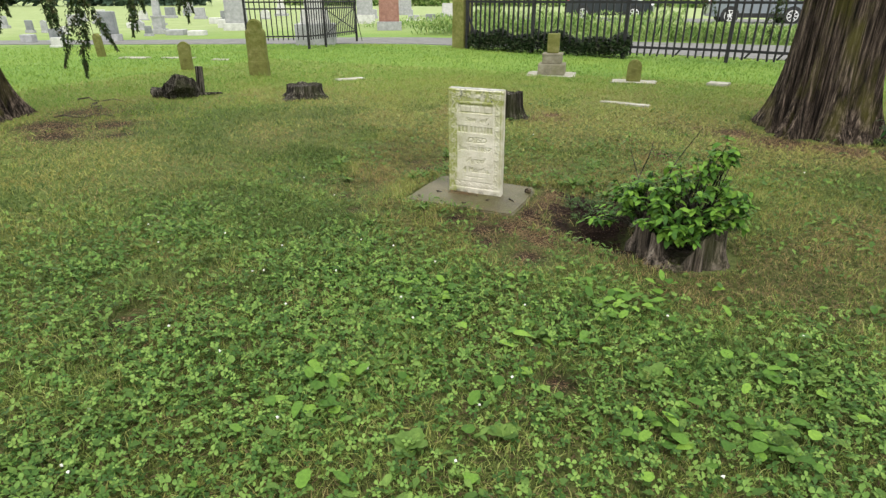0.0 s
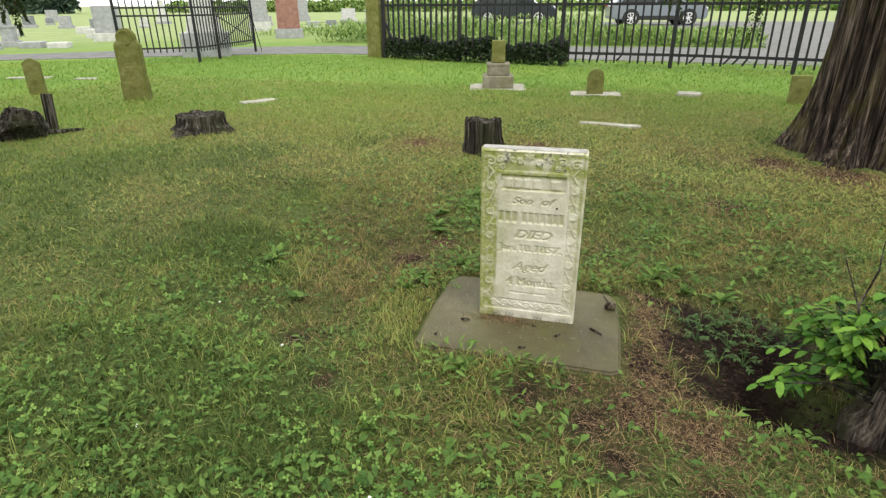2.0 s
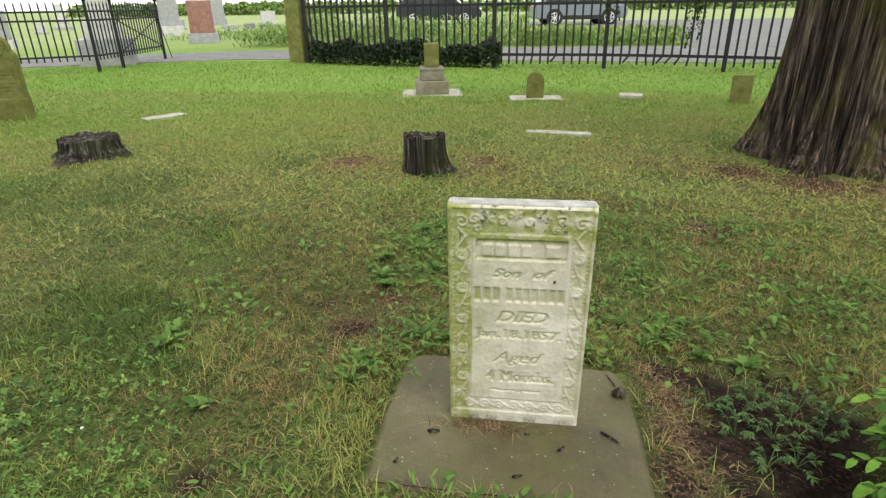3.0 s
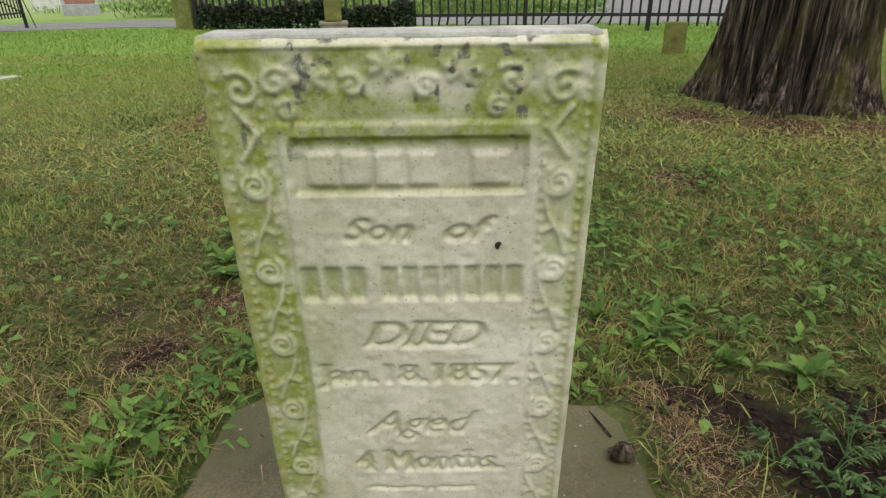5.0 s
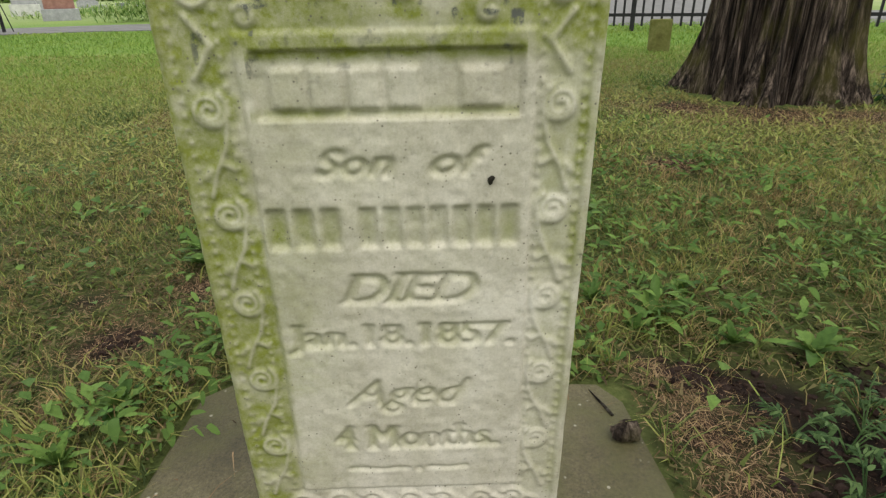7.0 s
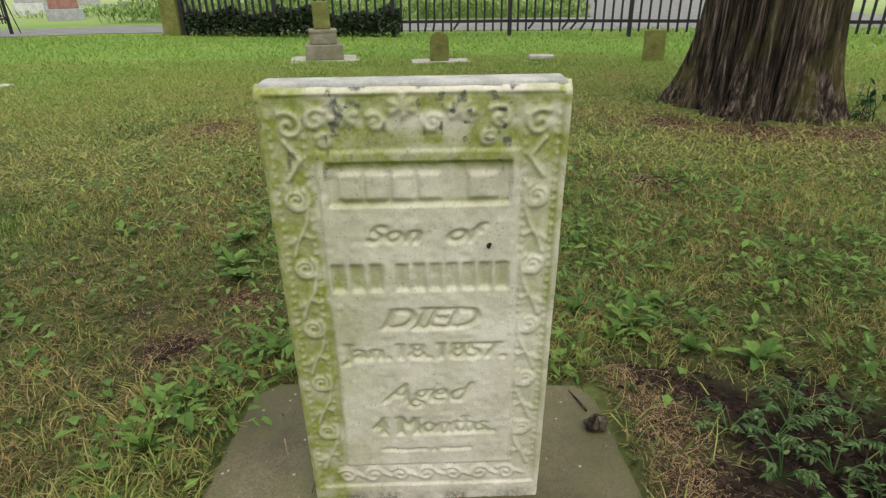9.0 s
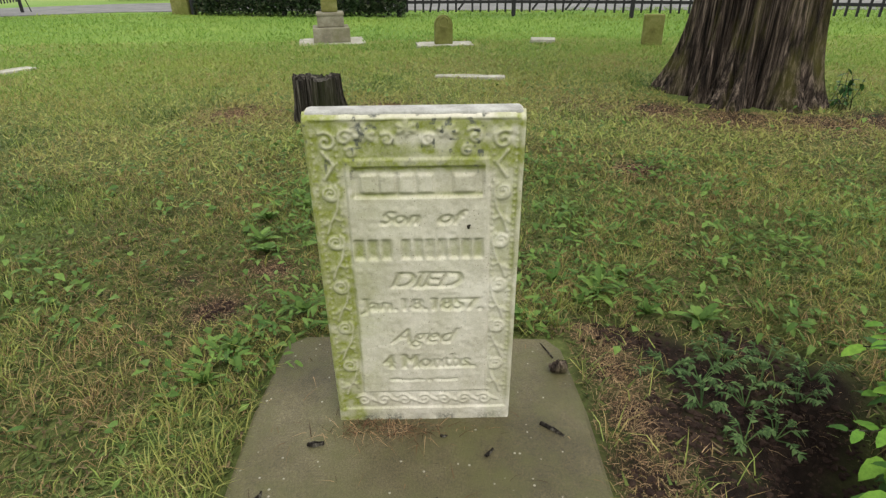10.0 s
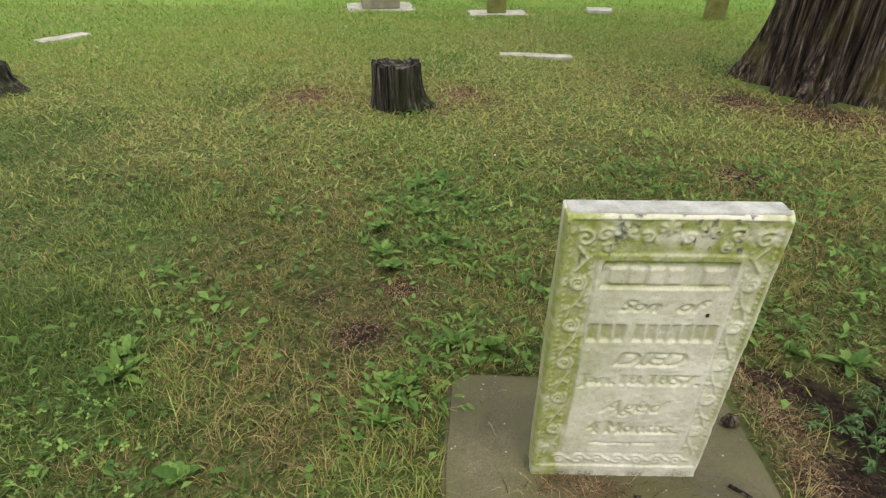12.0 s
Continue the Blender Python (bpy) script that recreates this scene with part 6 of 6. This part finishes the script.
def cut_leaf_weed(seed):
    """A soft upright weed: short stalks, each with pairs of small narrow leaflets."""
    rng = random.Random(seed)
    t = thing("cut_leaf_weed", "grey-green feathery weed on the dark soil", "weed", pose(0, 0, 0), "feathery weeds in the hollow")
    shapes = [mesh_of("leaflet", leaf_shape(bmesh.new(), 1.0, w, Vector((0, 0, 0)), 0.0, 0.0, d, 3, 0.25), GREY_WEED, True) for w, d in ((0.42, 0.4), (0.55, 0.7), (0.34, 0.2))]
    for k in range(8):
        a, reach, rise = rng.uniform(0, 2 * math.pi), rng.uniform(0.03, 0.075), rng.uniform(0.025, 0.055)
        tip = Vector((math.cos(a) * reach, math.sin(a) * reach, rise))
        mid = tip * 0.5 + Vector((0, 0, 0.012))
        part("stalk", tube(bmesh.new(), [Vector((0, 0, 0)), mid, tip], [0.0014, 0.0011, 0.0007], 4), GREY_WEED, t)
        for q in range(11):
            f = 0.3 + 0.7 * q / 10
            p = mid.lerp(tip, (f - 0.3) / 0.7) if f > 0.3 else mid
            o = new("leaflet", rng.choice(shapes))
            o.parent = t
            s = rng.uniform(0.010, 0.019)
            o.matrix_basis = Matrix.LocRotScale(p, Euler((rng.uniform(-0.5, 0.5), rng.uniform(-0.5, 0.4), a + (1 if q % 2 else -1) * rng.uniform(0.4, 1.2))), (s, s, s))
    return t


FEATHERY = [cut_leaf_weed(31), cut_leaf_weed(32)]
HOLLOW_SPOTS = [(-0.55, 3.08), (-0.48, 3.02), (-0.50, 3.12), (-0.42, 3.08), (-0.58, 3.00), (-0.44, 2.96), (-0.36, 3.04), (-0.52, 2.93), (-0.38, 3.14), (-0.62, 3.10), (-0.30, 3.10), (-0.46, 3.18)]
for k, (x, y) in enumerate(HOLLOW_SPOTS):
    m = pose(x, y, float(ground_height(np.array(x), np.array(y))), 0, 0, 71 * k)
    w = FEATHERY[k] if k < 2 else copy_thing(FEATHERY[k % 2], m)
    w.matrix_basis = m


def soil_clods():
    """Dark turned soil in the hollows beside the slab, with the sapling's shade in its colour."""
    # Earth tones: dark soil, lowered further to stand for shade under the leaves.
    earth = weathered("dark_shaded_earth", (0.010, 0.006, 0.005), (0.026, 0.016, 0.012), (0.055, 0.036, 0.026), 40, 0.95, 0.8)
    bm = bmesh.new()
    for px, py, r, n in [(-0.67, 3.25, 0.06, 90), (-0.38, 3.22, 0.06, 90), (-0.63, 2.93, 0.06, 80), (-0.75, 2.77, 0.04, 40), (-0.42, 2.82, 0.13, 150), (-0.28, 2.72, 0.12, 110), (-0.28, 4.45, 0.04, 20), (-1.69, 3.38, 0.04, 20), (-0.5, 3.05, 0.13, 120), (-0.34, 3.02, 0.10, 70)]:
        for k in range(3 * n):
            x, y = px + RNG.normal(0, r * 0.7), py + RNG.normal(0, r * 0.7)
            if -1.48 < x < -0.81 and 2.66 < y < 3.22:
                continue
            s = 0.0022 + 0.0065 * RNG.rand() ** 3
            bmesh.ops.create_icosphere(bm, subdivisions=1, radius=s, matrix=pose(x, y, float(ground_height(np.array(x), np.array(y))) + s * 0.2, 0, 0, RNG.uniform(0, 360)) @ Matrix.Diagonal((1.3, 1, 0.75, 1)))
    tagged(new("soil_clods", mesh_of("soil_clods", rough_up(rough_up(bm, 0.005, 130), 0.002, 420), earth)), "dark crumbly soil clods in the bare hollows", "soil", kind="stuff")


soil_clods()


def violet_leaves():
    """Single larger leaves standing in the clover."""
    x, y = scatter(-2.8, 1.6, 0.4, 4.4, 110)
    keep = clear_of_things(x, y) & (near_field(x, y, BARE) < 0.3) & (RNG.rand(len(x)) < np.clip(0.1 + (2.6 - y) * 0.6, 0.06, 1))
    bm = bmesh.new()
    for px, py in zip(x[keep], y[keep]):
        leaf_shape(bm, RNG.uniform(0.02, 0.042), RNG.uniform(0.016, 0.034), Vector((px, py, RNG.uniform(0.02, 0.045))), RNG.uniform(0, 6.28), RNG.uniform(0.1, 0.8), 0.5, 4, 0.2)
    tagged(new("violet_leaves", mesh_of("violet_leaves", bm, WEED, True)), "heart-shaped green leaves among the clover", "weeds", kind="stuff")

    x, y = scatter(-1.0, 1.3, 0.5, 2.35, 520)
    keep = clear_of_things(x, y) & (near_field(x, y, BARE) < 0.3) & (RNG.rand(len(x)) < np.clip((3.5 + 1.5 * np.clip(x, -1, 1)) * (0.5 * value_noise(x, y, 8, 46) + 0.5 * value_noise(x, y, 3, 47) - 0.5), 0.02, 0.8))
    bm = bmesh.new()
    for px, py in zip(x[keep], y[keep]):
        leaf_shape(bm, RNG.uniform(0.03, 0.068), RNG.uniform(0.030, 0.062), Vector((px, py, RNG.uniform(0.018, 0.05))), RNG.uniform(0, 6.28), RNG.uniform(0.0, 0.8), 0.5, 6, 0.2)
    tagged(new("plantain_leaves", mesh_of("plantain_leaves", bm, BROAD_LEAF, True)), "broad bright green weed leaves in the clover", "weeds", kind="stuff")


violet_leaves()


def seedlings():
    """Small folded leaves of many low weeds, thick in some drifts and scarce in others."""
    def lot(x, y, size, name, mat, label):
        n = len(x)
        s, a = size * RNG.uniform(0.55, 1.4, n), RNG.uniform(0, 2 * math.pi, n)
        p = np.stack([x, y, ground_height(x, y) + RNG.uniform(0.006, 0.045, n)], -1)
        rise = RNG.uniform(-0.25, 0.75, n)
        d = np.stack([np.cos(a), np.sin(a), rise], -1) * s[:, None]
        e = np.stack([-np.sin(a), np.cos(a), RNG.uniform(-0.3, 0.3, n)], -1) * (s * RNG.uniform(0.2, 0.34, n))[:, None]
        up = np.stack([0 * a, 0 * a, 0.12 * s], -1)
        v = np.stack([p, p + d * 0.45 - e + up, p + d * 0.5, p + d * 0.45 + e + up, p + d - up * 0.8], 1).reshape(-1, 3)
        i = np.arange(n)[:, None] * 5
        stuff(name, v, np.concatenate([i + np.array([t]) for t in ((0, 1, 2), (0, 2, 3), (1, 4, 2), (2, 4, 3))]), mat, label, "weeds")

    x, y = scatter(-3.2, 1.7, 0.3, 4.7, 1500)
    drift = 0.5 * value_noise(x, y, 2.6, 81) + 0.5 * value_noise(x, y, 8.0, 82)
    keep = clear_of_things(x, y) & (RNG.rand(len(x)) < inside_near(x, y) * np.clip((np.hypot(x + 0.5, y - 3.0) - 0.2) / 0.3, 0, 1) * np.clip(3.6 * (drift - 0.48) - 0.4 * near_field(x, y, DRY) - 0.7 * near_field(x, y, BARE), 0.03, 0.9))
    lot(x[keep], y[keep], 0.026, "seedlings", WEED, "small green weed leaves scattered through the turf")
    x, y = scatter(-2.6, 1.6, 2.9, 6.4, 500)
    drift = 0.5 * value_noise(x, y, 1.9, 83) + 0.5 * value_noise(x, y, 6.0, 84)
    keep = clear_of_things(x, y) & (RNG.rand(len(x)) < np.clip(4.5 * (drift - 0.50) - 1.5 * near_field(x, y, BARE), 0.02, 0.8) * np.clip((np.hypot(x + 0.4, y - 3.0) - 0.25) / 0.2, 0, 1))
    lot(x[keep], y[keep], 0.034, "seedlings", WEED, "bright green weed leaves between the grass")


seedlings()


# ---- the sapling on the hollow stump ----
def sapling():
    """Leafy shoots from the hollow stump: each ends in a whorl of leaves, the whorls heaped into uneven masses."""
    rng = random.Random(5)
    t = thing("sapling", "bushy green sapling sprouting from the hollow stump", "shrub", pose(-0.04, 2.68, 0.02))
    shapes = [mesh_of("leaf", leaf_shape(bmesh.new(), 1.0, w, Vector((0, 0, 0)), 0.0, 0.0, d, 7, 0.22), SAP_LEAF, True) for w, d in ((0.72, 0.4), (0.8, 0.6), (0.66, 0.8), (0.9, 0.5), (0.75, 0.9))]
    masses = [((0.07, 0.0, 0.22), (0.24, 0.21, 0.20), 105), ((-0.13, 0.08, 0.17), (0.16, 0.15, 0.15), 42), ((-0.22, 0.20, 0.14), (0.12, 0.12, 0.13), 30), ((0.13, 0.06, 0.42), (0.10, 0.10, 0.10), 18), ((0.0, -0.17, 0.15), (0.17, 0.07, 0.06), 26), ((0.24, 0.02, 0.20), (0.08, 0.12, 0.10), 12), ((-0.36, 0.10, 0.045), (0.09, 0.09, 0.025), 6)]
    places = []
    for (cx, cy, cz), (rx, ry, rz), count in masses:
        for k in range(count):
            d = Vector((rng.gauss(0, 1), rng.gauss(0, 1), rng.gauss(0.35, 1))).normalized()
            f = rng.uniform(0.45, 1.0)
            tip = Vector((cx + d.x * rx * f, cy + d.y * ry * f, max(0.035, cz + d.z * rz * f)))
            foot = Vector((max(-0.15, min(0.14, cx * 0.5 + rng.uniform(-0.08, 0.08))), max(-0.1, min(0.1, cy * 0.5 + rng.uniform(-0.06, 0.06))), 0.05))
            mid = foot.lerp(tip, 0.55) + Vector((rng.uniform(-0.02, 0.02), rng.uniform(-0.02, 0.02), 0.03))
            part("stem", tube(bmesh.new(), [foot, mid, tip], [0.0034, 0.0024, 0.0014], 5), STUMP_BARK, t)
            out = math.atan2(d.y, d.x)
            for q in range(rng.randint(7, 11)):
                back = rng.random() ** 1.5 * 0.45
                places.append((tip.lerp(mid, back) + Vector((rng.uniform(-0.012, 0.012), rng.uniform(-0.012, 0.012), rng.uniform(-0.01, 0.01))), rng.uniform(0.026, 0.053), out + q * 2.4 + rng.uniform(-0.5, 0.5), rng.uniform(-0.55, 0.35), rng.uniform(-0.45, 0.45)))
    for pts in ([(-0.16, 0.10, 0.10), (-0.20, 0.14, 0.26), (-0.26, 0.16, 0.40)], [(-0.20, 0.14, 0.26), (-0.17, 0.16, 0.36), (-0.16, 0.2, 0.43)], [(-0.1, 0.12, 0.2), (-0.04, 0.2, 0.36), (0.04, 0.26, 0.5)]):
        part("twig", tube(bmesh.new(), [Vector(p) for p in pts], [0.0034, 0.0026, 0.0012], 5), STUMP_BARK, t, "bare brown twig")
    for a, length, rise in ((2.55, 0.27, 0.10), (2.85, 0.30, 0.06), (2.2, 0.32, 0.14), (3.1, 0.26, 0.05), (2.0, 0.30, 0.18), (2.6, 0.24, 0.16), (1.8, 0.36, 0.12)):
        pts = [Vector((-0.1 + length * f * math.cos(a), 0.06 + length * f * math.sin(a), 0.06 + rise * math.sin(math.pi * (0.12 + 0.7 * f)))) for f in (0.0, 0.25, 0.5, 0.75, 1.0)]
        part("stem", tube(bmesh.new(), pts, [0.0032, 0.0028, 0.0024, 0.0018, 0.001], 5), STUMP_BARK, t)
        for q in range(13):
            f = 0.25 + 0.75 * q / 12
            i = min(3, int(f * 4))
            places.append((pts[i].lerp(pts[i + 1], f * 4 - i), rng.uniform(0.026, 0.046), a + (1 if q % 2 else -1) * rng.uniform(0.6, 1.1), rng.uniform(-0.3, 0.2), rng.uniform(-0.3, 0.3)))
    places.sort(key=lambda e: e[0].y - 0.6 * e[0].x - e[0].z)
    rest = bmesh.new()
    for k, (p, size, yaw, pitch, roll) in enumerate(places):
        if k < 300:
            o = new("leaf", rng.choice(shapes))
            o.parent = t
            o.matrix_basis = Matrix.LocRotScale(p, Euler((roll, -pitch, yaw)), (size, size, size))
        else:
            leaf_shape(rest, size, size * rng.uniform(0.66, 0.9), p, yaw, pitch, rng.uniform(0.3, 0.9), 7, 0.22)
    tagged(part("leaves", rest, SAP_LEAF, t, "fresh green pointed leaves", True), kind="stuff")


sapling()


def ivy_sprig():
    rng = random.Random(9)
    t = thing("ivy_plant", "small dark ivy plant at the cedar foot", "ivy", pose(1.26, 5.58, 0.0))
    for k in range(16):
        p = Vector((rng.uniform(-0.05, 0.05), rng.uniform(-0.08, 0.05), 0.0))
        q = p + Vector((rng.uniform(-0.05, 0.05), rng.uniform(-0.06, 0.04), rng.uniform(0.05, 0.26)))
        st = part("stem", tube(bmesh.new(), [p, (p + q) / 2 + Vector((0.01, 0, 0)), q], [0.002, 0.0018, 0.0012], 5), STUMP_BARK, t)
        for s in range(3):
            part("leaf", leaf_shape(bmesh.new(), rng.uniform(0.035, 0.055), rng.uniform(0.028, 0.042), p.lerp(q, rng.uniform(0.5, 1.0)), rng.uniform(0, 6.28), rng.uniform(-0.7, 0.5), 0.6, 4, 0.2), IVY_LEAF, st, "", True)


IVY_LEAF = foliage("ivy_plant_leaf", [(0.015, 0.05, 0.012), (0.025, 0.075, 0.018), (0.04, 0.10, 0.024)], 0.4)
ivy_sprig()


# ---- ivy along the fence, tall weeds and the distance ----
def leaf_mass(x0, x1, count, profile, size, flat=0.5):
    """Small leaves heaped over a strip: profile gives, for x, the middle in y, the half width and the height."""
    x = RNG.uniform(x0, x1, count)
    mid, half, top = profile(x)
    lump = 0.55 + 0.45 * value_noise(x, x * 0.0, 2.2, 51) + 0.25 * (value_noise(x, x * 0.0 + 9, 7, 52) - 0.5)
    r = RNG.uniform(-1, 1, count)
    y = mid + half * r
    z = top * lump * np.sqrt(1 - r * r) * RNG.rand(count) ** 0.35
    a = RNG.uniform(0, 2 * math.pi, count)
    s = size * RNG.uniform(0.6, 1.4, count)
    p = np.stack([x, y, z], -1)
    e1 = np.stack([np.cos(a), np.sin(a), RNG.uniform(-flat, flat, count)], -1) * s[:, None]
    e2 = np.stack([-np.sin(a), np.cos(a), RNG.uniform(-flat, flat, count)], -1) * (s[:, None] * 0.7)
    v = np.stack([p - e1 * 0.5, p - e2 * 0.5, p + e1 * 0.6, p + e2 * 0.5], 1).reshape(-1, 3)
    i = np.arange(count)[:, None] * 4
    return v, np.concatenate([i + np.array([[0, 1, 2]]), i + np.array([[0, 2, 3]])])


IVY = foliage("ivy_leaf", [(0.012, 0.025, 0.010), (0.02, 0.04, 0.014), (0.035, 0.065, 0.02), (0.06, 0.07, 0.04)], 0.4)
FIELD = foliage("tall_weed_leaf", [(0.085, 0.165, 0.035), (0.14, 0.24, 0.055), (0.22, 0.32, 0.09), (0.32, 0.39, 0.15)], 0.6)
fence_y = lambda x: np.interp(x, [p[0] for p in FENCE], [p[1] for p in FENCE])
v, f = leaf_mass(-5.5, -1.75, 14000, lambda x: (fence_y(x) + 0.12, 0.24 + 0 * x, 0.52 + 0 * x), 0.05, 0.9)
stuff("ivy_hedge", v, f, IVY, "dark ivy heaped along the fence foot", "ivy")


def tall_weeds(x0, x1, y0, y1, count, height, label):
    """Leafy stalks heaped in uneven tufts."""
    x, y = RNG.uniform(x0, x1, count), RNG.uniform(y0, y1, count)
    top = height * (0.35 + 0.9 * value_noise(x, y, 1.1, 61))
    z = top * RNG.rand(count) ** 0.6
    a, s = RNG.uniform(0, 2 * math.pi, count), RNG.uniform(0.05, 0.13, count)
    p = np.stack([x, y, z], -1)
    e1 = np.stack([np.cos(a), np.sin(a), RNG.uniform(0.2, 1.6, count)], -1) * s[:, None]
    e2 = np.stack([-np.sin(a), np.cos(a), RNG.uniform(-0.3, 0.3, count)], -1) * (s[:, None] * 0.35)
    v = np.stack([p - e1 * 0.5, p - e2 * 0.5, p + e1 * 0.6, p + e2 * 0.5], 1).reshape(-1, 3)
    i = np.arange(count)[:, None] * 4
    stuff("tall_weeds", v, np.concatenate([i + np.array([[0, 1, 2]]), i + np.array([[0, 2, 3]])]), FIELD, label, "weeds")


tall_weeds(-9.5, -1.4, 17.3, 20.5, 13000, 0.7, "tall green weeds beyond the lane")
tall_weeds(-1.6, 2.6, 17.4, 20.5, 9000, 0.36, "green weeds beside the drive")
tall_weeds(-14, 3.0, 20.5, 26, 9000, 0.24, "rough grass before the parked cars")


def tree_row(points, height, count, size, label):
    """A far row of trees or crops: leaf clumps heaped along a line."""
    out_v, out_f, k = [], [], 0
    for (ax, ay), (bx, by) in zip(points, points[1:]):
        n = math.hypot(bx - ax, by - ay)
        vv, ff = leaf_mass(0, n, count, lambda x: (0 * x, 2.5 + 0 * x, height + 0 * x), size, 1.0)
        c, s = (bx - ax) / n, (by - ay) / n
        out_v.append(np.stack([ax + vv[:, 0] * c - vv[:, 1] * s, ay + vv[:, 0] * s + vv[:, 1] * c, vv[:, 2] * 1.2], -1))
        out_f.append(ff + k)
        k += len(vv)
    stuff("tree_row", np.concatenate(out_v), np.concatenate(out_f), FAR_LEAF if height > 4 else FIELD, label, "trees" if height > 4 else "crops")


FAR_LEAF = foliage("far_trees", [(0.05, 0.085, 0.06), (0.065, 0.105, 0.07), (0.08, 0.125, 0.08)], 0.8)
tree_row([(-150, 40), (-95, 62), (-82, 78)], 9, 9000, 1.4, "distant dark green trees behind the graves")
tree_row([(-70, 85), (-30, 88), (30, 86), (80, 80)], 1.6, 9000, 0.5, "distant green crop field edge")


# ---- litter on the slab ----
def litter():
    def twig(name, x, y, yaw, length, r, label):
        bm = bar(bmesh.new(), (-length / 2, 0, 0), (length / 2, 0, 0), r, 7, r * 0.5)
        bmesh.ops.subdivide_edges(bm, edges=bm.edges[:], cuts=2)
        ob = new(name, mesh_of(name, rough_up(bm, r * 0.8, 90), STUMP_BARK))
        ob.matrix_basis = pose(x, y, 0.045 + r * 0.5, 0, 0, yaw)
        tagged(ob, label, "litter")
    twig("twig", -0.9, 2.90, -40, 0.05, 0.004, "short black twig lying on the slab")
    twig("bark_flake", -1.33, 2.865, 10, 0.028, 0.006, "dark bark flake lying on the slab")
    twig("bark_flake", -1.40, 2.755, 70, 0.018, 0.004, "dark bark flake lying on the slab")
    twig("bark_flake", -1.12, 2.745, 20, 0.024, 0.004, "dark bark flake lying on the slab")
    twig("bark_flake", -1.1, 2.885, 0, 0.014, 0.003, "tiny bark crumb on the slab")
    twig("bark_flake", -1.02, 2.845, 50, 0.024, 0.004, "dark bark flake lying on the slab")
    twig("twig", -0.875, 3.14, 110, 0.06, 0.0022, "thin brown twig on the slab")
    cone = bmesh.new()
    bmesh.ops.create_icosphere(cone, subdivisions=3, radius=0.014)
    for v in cone.verts:
        v.co.x *= 1.5
    ob = new("seed_pod", mesh_of("seed_pod", rough_up(cone, 0.006, 130), BARK))
    ob.matrix_basis = pose(-0.86, 3.07, 0.055, 0, 0, 20)
    tagged(ob, "brown split seed pod lying on the slab", "litter")


litter()
